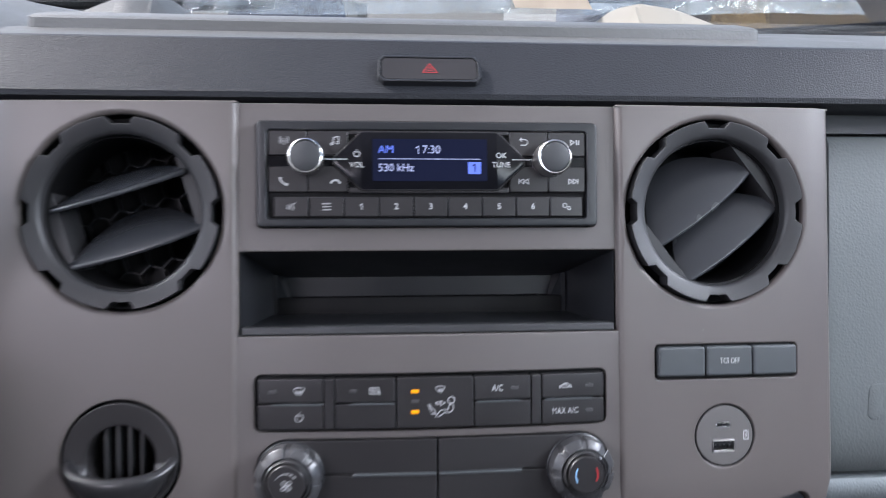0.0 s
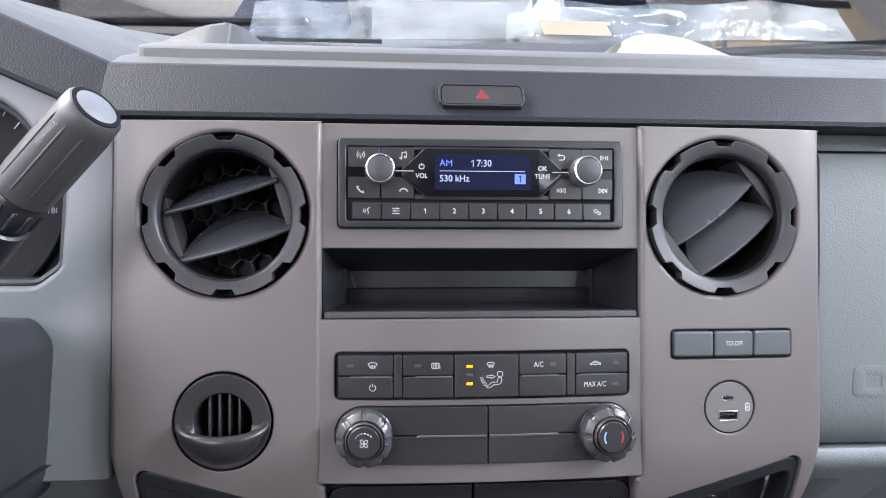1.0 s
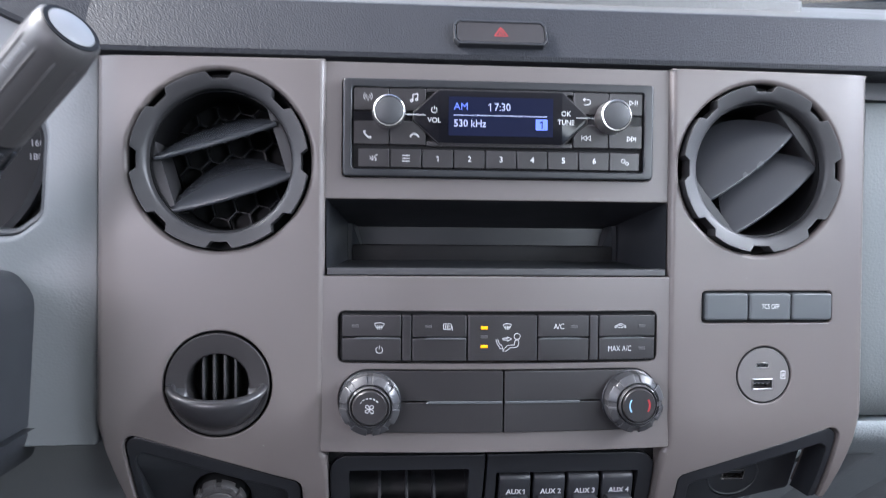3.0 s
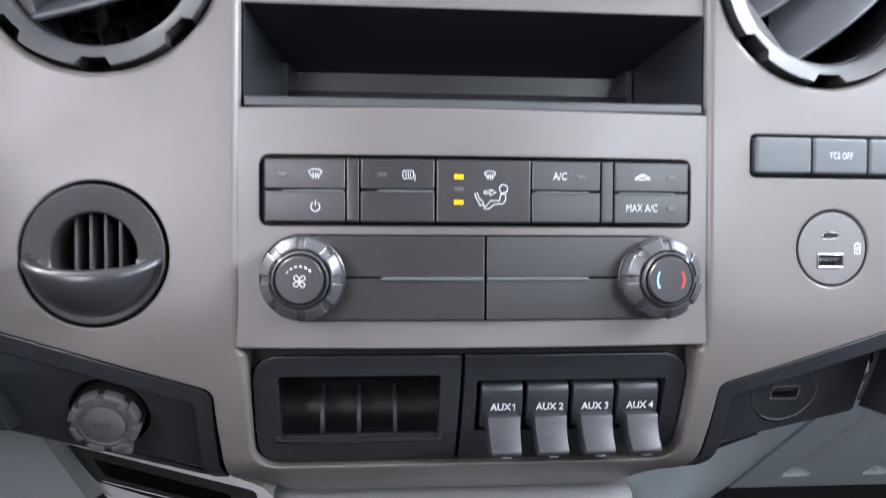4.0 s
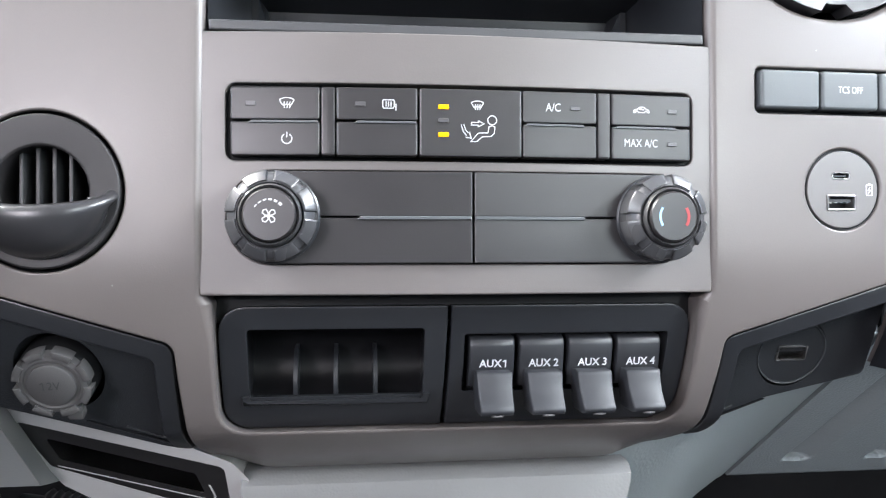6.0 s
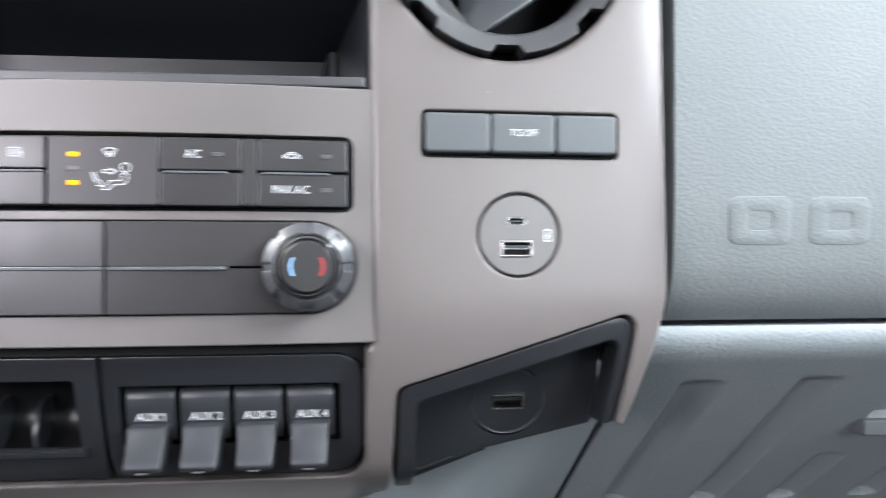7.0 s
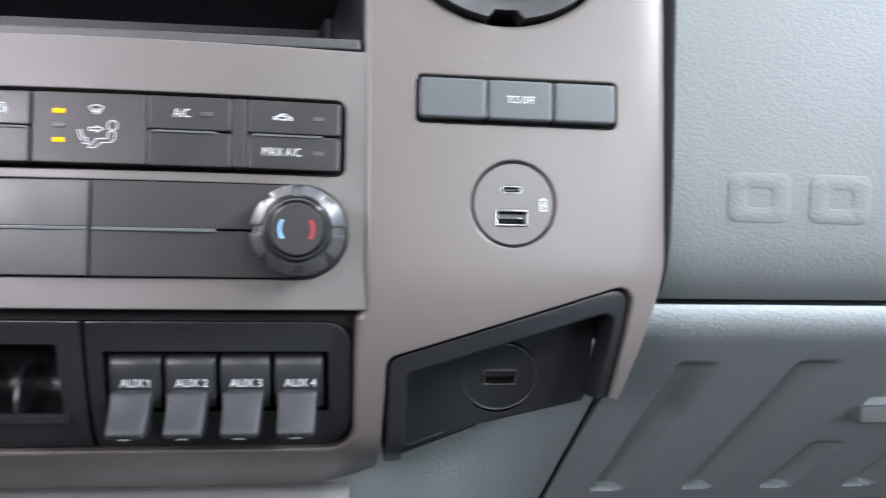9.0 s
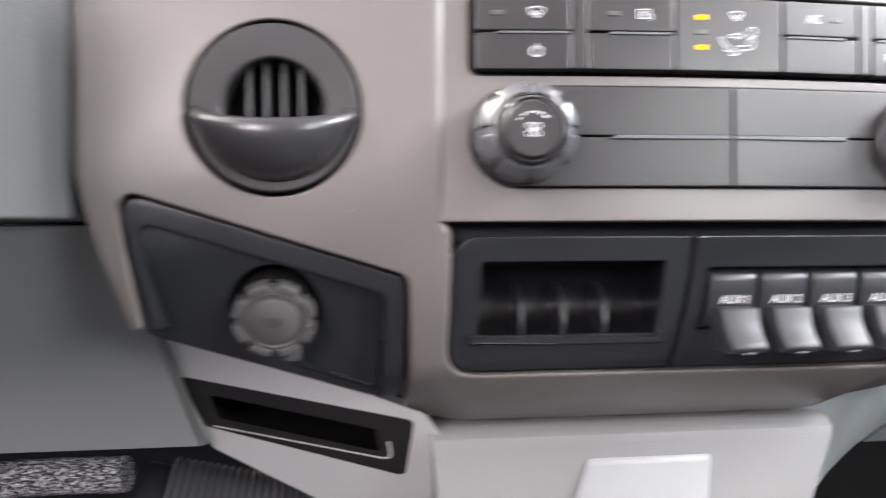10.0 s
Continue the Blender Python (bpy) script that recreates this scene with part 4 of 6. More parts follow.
# ---- button strip and charging socket ----
def build_buttons():
    ob = thing("dash_button_strip", (0.171, 0.006, -0.045), "strip of three slate grey push buttons, one lettered", "button strip")
    part("backing", box(0.1287, 0.2143, 0.004, 0.012, -0.0548, -0.0352), DEEP, ob)
    edges = (0.1298, 0.1580, 0.1863, 0.2135)
    for i in range(3):
        x0, x1 = edges[i] + (0.0003 if i else 0), edges[i + 1] - (0.0003 if i < 2 else 0)
        k = part("button", panel(rect(x0, x1, -0.0532, -0.0362, 0.0018, 4), (), -0.0022, 0.008, 0.0014, 3), GREYKEY, ob, weighted=True)
        if i == 1:
            part("lettering", words("TCS OFF", (x0 + x1) / 2, -0.0446, -0.0024, 0.0030, 0.72, bold=0.00003), PRINT, k)
    bow(ob, arch)


build_buttons()


def usb_a(ob, x, z, y, tilt_label=""):
    port = part("usb_port", panel(rect(x - 0.0068, x + 0.0068, z - 0.0036, z + 0.0036, 0.0006, 2), [rect(x - 0.0060, x + 0.0060, z - 0.0025, z + 0.0025, 0.0002, 2)], y - 0.0010, 0.006, 0.0006, 2), STEEL, ob, "steel rimmed port")
    part("cavity", box(x - 0.0061, x + 0.0061, y + 0.005, y + 0.006, z - 0.0025, z + 0.0025), DEEP, port)
    part("tongue", box(x - 0.0056, x + 0.0056, y + 0.0006, y + 0.006, z + 0.0003, z + 0.0016), BLACK, port)
    for i in range(4):
        part("contact", box(x - 0.0045 + 0.0027 * i, x - 0.0035 + 0.0027 * i, y + 0.0012, y + 0.005, z - 0.0001, z + 0.0004), STEEL, port)


def build_usb():
    cx, cz, R = USB
    ob = thing("usb_charging_socket", (cx, 0.004, cz), "round warm grey charging socket with two USB ports", "usb socket")
    part("rim", lathe([(R - 0.0001, 0.003), (R - 0.0002, 0.0012), (R - 0.0010, 0.0012), (R - 0.0012, 0.003)], cx, cz, 56), DEEP, ob)
    holes = [rect(cx - 0.0068 - 0.0008, cx + 0.0068 - 0.0008, cz - 0.0094, cz - 0.0022, 0.0004, 2), rect(cx - 0.0053, cx + 0.0037, cz + 0.0044, cz + 0.0078, 0.0016, 4)]
    part("disc", panel(circle(cx, cz, R - 0.0011, 56), holes, 0.0004, 0.006, 0.0005, 2, hole_r=0.0002), SOCKETGREY, ob, weighted=True)
    usb_a(ob, cx - 0.0008, cz - 0.0058, 0.0008)
    c = part("usb_c_port", panel(rect(cx - 0.0052, cx + 0.0036, cz + 0.0045, cz + 0.0077, 0.0015, 4), [rect(cx - 0.0046, cx + 0.0030, cz + 0.0050, cz + 0.0072, 0.0010, 4)], 0.0002, 0.005, 0.0002, 1), STEEL, ob, "steel rimmed oval port")
    part("cavity", box(cx - 0.0050, cx + 0.0034, 0.0045, 0.0052, cz + 0.0046, cz + 0.0076), DEEP, c)
    part("tongue", box(cx - 0.0036, cx + 0.0020, 0.001, 0.005, cz + 0.0058, cz + 0.0064), BLACK, c)
    part("symbol", stroke(icon_lines("battery", cx + 0.0128, cz + 0.0001, 1.15), 0.0005, 0.0002), PRINT, ob)
    bow(ob, arch)


build_usb()


# ---- switch bank ----
def round_ends(bm, r):
    """Rounds the two end faces of a swept piece."""
    ends = [f for f in bm.faces if abs(f.normal.x) > 0.9]
    bmesh.ops.bevel(bm, geom=list({e for f in ends for e in f.edges}), offset=r, segments=2, profile=0.5, affect="EDGES")
    return bm


def bank(x, z):
    return sag(x, z)


BANK_Y = 0.0075


def build_bank():
    tray = thing("coin_tray", (-0.053, 0.03, -0.164), "empty black coin tray with three ribs", "tray")
    hole = rect(-0.0895, -0.0150, -0.1780, -0.1480, 0.0015)
    cuts = CURVE_CUTS
    outline = rounded([(-0.1012, -0.1938), (-0.0060, -0.1938), (-0.0050, -0.1380), (-0.1012, -0.1380)], [0.011, 0.0005, 0.0005, 0.011], 6)
    part("faceplate", panel(dense(outline, 0.008), [dense(hole, 0.008)], BANK_Y, 0.02, 0.0009, 2, hole_r=0.0005, hole_depth=0.004, bend=bank, cuts=cuts), BLACK, tray, weighted=True)
    prof = [(BANK_Y + 0.010, -0.1475)] + [(0.026 + 0.020 * math.sin(radians(a)), -0.1655 + 0.0165 * math.cos(radians(a))) for a in range(20, 181, 16)] + [(BANK_Y + 0.018, -0.1785)]
    bm = bmesh.new()
    rows = [[bm.verts.new((x, y, z)) for y, z in prof] for x in (-0.0905, -0.0140)]
    for i in range(len(prof) - 1):
        bm.faces.new((rows[0][i], rows[0][i + 1], rows[1][i + 1], rows[1][i]))
    for row in rows:
        bm.faces.new(row)
    part("trough", bm, GLOSSBLACK, tray, smooth=50)
    for x in (-0.0705, -0.0530, -0.0355):
        pts = [(0.026 + 0.021 * math.sin(radians(a)), -0.1655 + 0.0170 * math.cos(radians(a))) for a in range(60, 166, 15)] + [(0.0285, -0.1788), (0.0270, -0.1720), (0.0300, -0.1640), (0.0345, -0.1590)]
        part("rib", sweep(pts, x - 0.0009, x + 0.0009), BLACK, tray)
    lip = panel(rounded([(-0.0925, -0.1822), (-0.0125, -0.1822), (-0.0120, -0.1772), (-0.0150, -0.1772), (-0.0155, -0.1795), (-0.0890, -0.1795), (-0.0895, -0.1772), (-0.0930, -0.1772)], 0.0003, 2),
                (), BANK_Y - 0.0022, 0.006, 0.0006, 2, bend=bank)
    part("lip", lip, BLACK, tray)
    ob = thing("switch_bank", (0.05, 0.03, -0.164), "black panel with four auxiliary rocker switches", "switch panel")
    slot = rect(0.0025, 0.0940, -0.1770, -0.1508, 0.001)
    outline = rounded([(-0.0042, -0.1938), (0.1036, -0.1938), (0.1036, -0.1380), (-0.0036, -0.1380)], [0.0005, 0.013, 0.011, 0.0005], 6)
    part("faceplate", panel(dense(outline, 0.008), [dense(slot, 0.008)], BANK_Y, 0.02, 0.0009, 2, hole_r=0.0005, hole_depth=0.01, bend=bank, cuts=cuts), BLACK, ob, weighted=True)
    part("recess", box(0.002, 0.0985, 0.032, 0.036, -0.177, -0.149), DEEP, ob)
    for i in range(4):
        cx = 0.0149 + 0.0222 * i
        body = sweep([(0.032, -0.1765), (0.0215, -0.1745), (0.0185, -0.1680), (0.0170, -0.1620), (0.0158, -0.1565), (0.0162, -0.1540), (0.0175, -0.1526), (0.0200, -0.1520), (0.032, -0.1515)],
                     cx - 0.0100, cx + 0.0100)
        sw = part("switch", round_ends(body, 0.0009), VANE, ob, "black rocker switch", smooth=50)
        prof = [(0.0260, -0.1655), (0.0118, -0.1655), (0.0108, -0.1662), (0.0104, -0.1680), (0.0098, -0.1710), (0.0086, -0.1745), (0.0068, -0.1780), (0.0044, -0.1812), (0.0030, -0.1832), (0.0032, -0.1846),
                (0.0046, -0.1862), (0.0075, -0.1868), (0.0200, -0.1868)]
        prof = [(y, -0.1670 + 0.84 * (z + 0.1655)) for y, z in prof]
        arm = sweep(prof, cx - 0.0079, cx + 0.0079, 1, lambda x, y, z: (x - (x - cx) * 6.0 * max(0.0, -0.167 - z), y, z))
        lever = part("lever", round_ends(arm, 0.0008), LEVER, sw, "satin black lever", smooth=50)
        part("lamp_lens", lathe([(0.0018, -0.0005), (0.0017, -0.0012), (0.0, -0.0014)], 0, 0, 16), LAMPOFF, lever)
        dot = lever.children[0]
        dot.data.transform(Matrix.Translation(Vector((cx - 0.0001, 0.0046, -0.1838)) - ANCHOR[ob.name]) @ Matrix.Rotation(radians(75), 4, "X") @ Matrix.Diagonal((1.5, 1, 1, 1)) @ Matrix.Translation(ANCHOR[ob.name]))
        t = words(f"AUX {i + 1}", cx + 0.0008, 0, 0, 0.0034, 0.95, bold=0.0001) if i else merge(words("AUX", cx - 0.0008, 0, 0, 0.0034, 0.95, bold=0.0001), numeral_one(cx + 0.0057, 0, 0, 0.0035, 0.0006))
        t.transform(Matrix.Translation((0, 0.0166, -0.1642)) @ Matrix.Rotation(radians(13), 4, "X"))
        part("lettering", t, PRINT, sw)
    bow(tray, arch)
    bow(ob, arch)


build_bank()


# ---- outlet panels in the lower corners ----
def build_outlet(side):
    name = ("power_outlet_panel", "usb_outlet_panel")[side > 0]
    ob = thing(name, (side * 0.172, 0.04, -0.166), ("black recessed outlet panel with a capped 12 volt socket", "black recessed outlet panel with a single USB port")[side > 0], "outlet panel")
    flip = (lambda pts: pts) if side > 0 else (lambda pts: [(-x, z) for x, z in pts[::-1]])
    # the frame runs along the top and both sides, and a short way along the bottom
    lean, inset, size = (0.46, 0.0465, 1.0) if side > 0 else (0.78, 0.0265, 0.93)
    face = lambda x, z: max(inset + lean * (-0.166 - z), sag(x, z) + 0.0045)  # noqa: E731
    rim = flip(rounded([(0.1192, -0.2092), (0.1270, -0.2062), (0.1270, -0.1600), (0.2170, -0.1322), (0.2110, -0.1725), (0.2160, -0.1722), (0.2228, -0.1210), (0.1190, -0.1538)],
                       [0.004, 0.001, 0.004, 0.004, 0.0005, 0.0005, 0.006, 0.006], 4))
    toe = flip(rounded([(0.1190, -0.2087), (0.1640, -0.1908), (0.1640, -0.1904), (0.1262, -0.2045)], [0.002, 0.0001, 0.0001, 0.001], 3))
    part("frame", panel(dense(rim, 0.01), (), 0.0025, 0.022, 0.0010, 2, bend=sag, cuts=CURVE_CUTS), BLACK, ob, weighted=True)
    # Thin tube added to give the highlight along the frame's inner edge.
    ridge = flip([(0.1480, -0.1945), (0.1325, -0.2008), (0.1305, -0.2008), (0.1292, -0.1990), (0.1284, -0.1900), (0.1278, -0.1800)])
    part("inner_ridge", tube([(x, face(x, z), z) for x, z in ridge], 0.0009, 8), BLACK, ob)
    part("lower_lip", panel(dense(toe, 0.01), (), -0.0022, 0.006, 0.0003, 2, bend=face), BLACK, ob, weighted=True)
    lid = [(0.1200, -0.2087), (0.1640, -0.1908), (0.2172, -0.1785), (0.2172, -0.1280), (0.1210, -0.1540)] if side > 0 else [(0.1240, -0.2095), (0.1740, -0.1920), (0.2200, -0.1765), (0.2235, -0.1280), (0.1260, -0.1560)]
    lid = flip(rounded(lid, [0.002, 0.006 if side > 0 else 0.02, 0.003, 0.004, 0.003], 5))
    cx, cz = (0.1735 if side > 0 else -0.1692), -0.1662
    part("backing", panel(dense(flip(rounded([(0.1190, -0.2090), (0.2190, -0.1760), (0.2210, -0.1260), (0.1185, -0.1520)], 0.003)), 0.01), (), 0.013, 0.008, 0.0005, 1, bend=face), DEEP, ob)
    hole_r = 0.0180
    part("plate", panel(dense(lid, 0.01), [circle(cx, cz, hole_r, 40)], 0.0, 0.012, 0.0012, 2, hole_r=0.0004, bend=face, cuts=CURVE_CUTS), DUSTBLACK, ob, weighted=True)
    y = face(cx, cz)
    tip = Matrix.Translation((cx, y, cz)) @ Matrix.Rotation(math.atan(0.46), 4, "X") @ Matrix.Diagonal((size, 1, size, 1)) @ Matrix.Translation((-cx, 0, -cz))
    if side > 0:
        disc = panel(circle(cx, cz, hole_r - 0.0005, 40), [rect(cx - 0.0081, cx + 0.0081, cz - 0.0045, cz + 0.0045, 0.0004, 2)], 0.0002, 0.01, 0.0004, 2)
        disc.transform(tip)
        # Thin paler ring added to draw the highlight round the disc's edge.
        ring = lathe([(0.0183, 0.0010), (0.0182, -0.0003), (0.0179, -0.0006), (0.0176, -0.0003), (0.0175, 0.0010)], cx, cz, 56)
        ring.transform(tip)
        part("socket_ring", ring, GREYKEY, ob)
        part("socket_disc", disc, DUSTBLACK, ob, weighted=True)
        before = set(ob.children)
        usb_a(ob, cx, cz, 0.0004)
        port = next(o for o in ob.children if o not in before)
        wide = Matrix.Translation((cx, 0, cz)) @ Matrix.Diagonal((1.2, 1, 1.25, 1)) @ Matrix.Translation((-cx, 0, -cz))
        shift = Matrix.Translation(-ANCHOR[ob.name]) @ tip @ wide @ Matrix.Translation(ANCHOR[ob.name])
        for o in (port, *port.children):
            o.data.transform(shift)
    else:
        collar = lathe([(hole_r - 0.0002, 0.004), (hole_r - 0.0004, -0.004), (hole_r - 0.002, -0.006), (hole_r - 0.002, 0.004)], cx, cz, 40)
        collar.transform(tip)
        part("collar", collar, DEEP, ob)
        cap = lathe([(0.0152, 0.0060), (0.0156, -0.0070), (0.0150, -0.0090), (0.0125, -0.0096), (0.0118, -0.0090), (0.0, -0.0090)], cx, cz, 48)
        cap.transform(tip)
        cap = part("cap", cap, RUBBERGREY, ob, "grey rubber socket cap")
        for i in range(8):
            a0, a1 = 45 * i + 6, 45 * i + 38
            lobe = panel(arc(cx, cz, 0.0172, a0, a1, 6) + arc(cx, cz, 0.0136, a1, a0, 6), (), -0.0102, 0.0110, 0.0008, 2)
            lobe.transform(tip)
            part("grip_lobe", lobe, RUBBERGREY, cap)
        plug = lathe([(0.0106, -0.0088), (0.0104, -0.0102), (0.0096, -0.0107), (0.0, -0.0105)], cx, cz, 40)
        plug.transform(tip)
        part("cap_face", plug, RUBBERGREY, cap)
        t = merge(numeral_one(cx - 0.0035, cz, -0.0109, 0.0042, 0.0006), words("2V", cx + 0.0012, cz, -0.0109, 0.0040, 0.9, bold=0.00006))
        t.transform(tip)
        part("lettering", t, VENTGREY, cap)
        tab = box(cx + 0.003, cx + 0.010, -0.007, -0.001, cz - 0.0215, cz - 0.0165, 0.001)
        tab.transform(tip)
        part("tether", tab, RUBBERGREY, cap)
    bow(ob, arch)


build_outlet(1)
build_outlet(-1)

# ---- dash pad above the stack ----
def build_pad():
    ob = thing("dash_pad", (0, 0.10, 0.15), "charcoal grained vinyl band along the dash top", "dash pad")
    prof = [(0.030, 0.1030), (0.004, 0.1030), (0.0005, 0.1045), (0.0, 0.1075), (0.0190, 0.1395), (0.0205, 0.1420), (0.0270, 0.1445), (0.034, 0.138)]
    part("band", sweep(prof, -0.246, 0.75, 20), PAD, ob, smooth=25)
    # hood over the instruments, turned up towards the driver
    a = [(-0.246, y, z) for y, z in prof]
    b = [(-0.46, y, z + 0.094) for y, z in prof]
    bm = bmesh.new()
    va, vb = [bm.verts.new(p) for p in a], [bm.verts.new(p) for p in b]
    for i in range(len(prof)):
        j = (i + 1) % len(prof)
        bm.faces.new((va[i], va[j], vb[j], vb[i]))
    bm.faces.new(vb)
    bmesh.ops.recalc_face_normals(bm, faces=bm.faces)
    part("hood_band", bm, PAD, ob, smooth=25)
    return ob


build_pad()


def build_top():
    ob = thing("dashboard_shelf", (0, 0.25, 0.19), "pale grey grained dash top with a raised tray edge", "dash top")
    prof = [(0.0262, 0.1440), (0.046, 0.1535), (0.10, 0.1705), (0.20, 0.203), (0.42, 0.262), (0.44, 0.20), (0.05, 0.10), (0.03, 0.13)]
    part("deck", sweep(prof, -0.246, 0.80, 8), TOPPAD, ob, smooth=25)

    def rise(x, y, z):
        k = max(0.0, -0.246 - x)
        return (x, y, z + 0.44 * k * max(0.0, 1 - max(0.0, y - 0.03) / 0.42))
    part("hood_deck", sweep([(0.0262, 0.1440), (0.035, 0.1482), (0.046, 0.1535), (0.07, 0.161), (0.10, 0.1705), (0.16, 0.190), (0.42, 0.262), (0.44, 0.20), (0.05, 0.10), (0.03, 0.13)], -0.60, -0.246, 6, rise), TOPPAD, ob, smooth=25)
    plan = rounded([(-0.240, 0.0455), (0.222, 0.0455), (0.212, 0.066), (-0.228, 0.066)], [0.006, 0.006, 0.004, 0.004], 5)
    bm = bmesh.new()
    top = [bm.verts.new((x, y, 0.1604 + 0.44 * (y - 0.0455))) for x, y in offset(plan, -0.002)]
    mid = [bm.verts.new((x, y, 0.1594 + 0.44 * (y - 0.0455))) for x, y in plan]
    low = [bm.verts.new((x, y, 0.1500 + 0.30 * (y - 0.0455))) for x, y in offset(plan, -0.0005)]
    bm.faces.new(top)
    for p, q in ((top, mid), (mid, low)):
        for i in range(len(plan)):
            j = (i + 1) % len(plan)
            bm.faces.new((p[i], p[j], q[j], q[i]))
    bmesh.ops.recalc_face_normals(bm, faces=bm.faces)
    part("tray_edge", bm, TOPPAD, ob, smooth=30)
    for s in (-1, 1):
        xs = (-0.275, -0.212, -0.190, -0.168) if s < 0 else (0.275, 0.200, 0.170, 0.152)
        rows = []
        bm = bmesh.new()
        for y, base, top in ((0.115, 0.167, 0.172), (0.140, 0.176, 0.207), (0.20, 0.198, 0.222), (0.26, 0.214, 0.226)):
            rows.append([bm.verts.new((x, y, z)) for x, z in ((xs[0], base), (xs[1], top - 0.004), (xs[2], top), (xs[3], base))])
        for p, q in zip(rows, rows[1:]):
            for k in range(3):
                bm.faces.new((p[k], p[k + 1], q[k + 1], q[k]))
        bm.faces.new(rows[0])
        bm.faces.new(rows[-1])
        bmesh.ops.recalc_face_normals(bm, faces=bm.faces)
        bmesh.ops.bevel(bm, geom=[e for e in bm.edges if len(e.link_faces) == 2], offset=0.003, segments=2, affect="EDGES")
        if s < 0:
            part("tray_end", bm, TOPPAD, ob, smooth=35)
        else:
            lone("folded_card", bm, PAPER, (0.20, 0.18, 0.185), "folded cream card lying behind the tray edge", "card", smooth=35)


build_top()


def build_hazard():
    ob = thing("hazard_button", (0.001, 0.012, 0.1225), "black hazard warning button with a red triangle", "button")
    lean = Matrix.Translation((0, 0.0062, 0.1215)) @ Matrix.Rotation(-math.atan2(0.0205, 0.035), 4, "X")
    outline = rounded([(-0.0250, -0.0098), (0.0272, -0.0098), (0.0300, -0.0060), (0.0300, 0.0060), (0.0272, 0.0098), (-0.0250, 0.0098), (-0.0278, 0.0060), (-0.0278, -0.0060)], 0.0015, 3)
    rim = panel(outline, [offset(outline, -0.0016)], -0.0022, 0.006, 0.0006, 2, hole_depth=0.003)
    rim.transform(lean)
    part("rim", rim, BLACK, ob, "black rim", weighted=True)
    k = panel(offset(outline, -0.0020), (), -0.0018, 0.006, 0.0010, 3)
    k.transform(lean)
    k = part("button", k, KEY, ob, weighted=True)
    tri = merge(stroke([[(0.0013, 0.0036), (-0.0027, -0.0030), (0.0053, -0.0030)]], 0.0006, -0.0021, True), stroke([[(0.0013, 0.0012), (-0.0002, -0.0016), (0.0028, -0.0016)]], 0.0004, -0.0021, True))
    tri.transform(lean)
    part("triangle", tri, RED, k, "red triangle")


build_hazard()


# ---- glove box side ----
def build_glovebox():
    ob = thing("glove_box", (0.40, 0.05, -0.02), "light grey grained glove box door with raised plain shapes", "glove box")
    prof = [(0.080, 0.0920), (0.040, 0.0920), (0.0345, 0.0900), (0.0320, 0.0850), (0.0320, 0.02), (0.0350, -0.07), (0.0380, -0.1000), (0.0420, -0.1130), (0.0480, -0.1230), (0.0560, -0.1285), (0.080, -0.1285)]

    def round_left(x, y, z):
        k = max(0.0, 0.2550 - x)
        return (x, y + 1600 * k * k, z)
    xs_left = sweep(prof, 0.2515, 0.2550, 8, round_left)
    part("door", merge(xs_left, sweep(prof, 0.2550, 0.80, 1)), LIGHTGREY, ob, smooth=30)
    for x0, x1 in ((0.2825, 0.3150), (0.3245, 0.3570), (0.3665, 0.3990)):
        part("raised_mark", panel(rect(x0, x1, -0.0905, -0.0668, 0.005, 4), [rect(x0 + 0.010, x1 - 0.010, -0.0835, -0.0740, 0.002, 3)], -0.0004, 0.003, 0.0003, 2, bend=lambda x, z: 0.035 + 0.1 * (-0.07 - z)), LIGHTGREY, ob)
    top = thing("glove_trim", (0.40, 0.05, 0.098), "dark recess strip above the glove box", "trim", kind="structure")
    part("strip", box(0.2305, 0.78, 0.030, 0.08, 0.0915, 0.104), SHROUD, top)


build_glovebox()
# Dark boxes added behind the side gaps to paint the shade in them.
lone("dash_carrier", merge(box(0.2300, 0.275, 0.062, 0.070, -0.128, 0.10), box(-0.30, -0.2300, 0.062, 0.070, -0.131, 0.10)), DEEP, (0.24, 0.065, -0.10), "dark filler added behind the dash gaps for their shade", "dash carrier", kind="structure")


def lower_edge(z):
    """Where the lower panel ends beside the centre support."""
    return 0.2446 + 0.25 * max(0.0, z + 0.152)


def recede(z):
    """How deep the lower panel lies: it runs back under the glove box."""
    k = -0.1350 - z
    return 0.0480 + (1.40 * k - 0.011 if k > 0.0157 else 44.6 * max(0.0, k) ** 2)


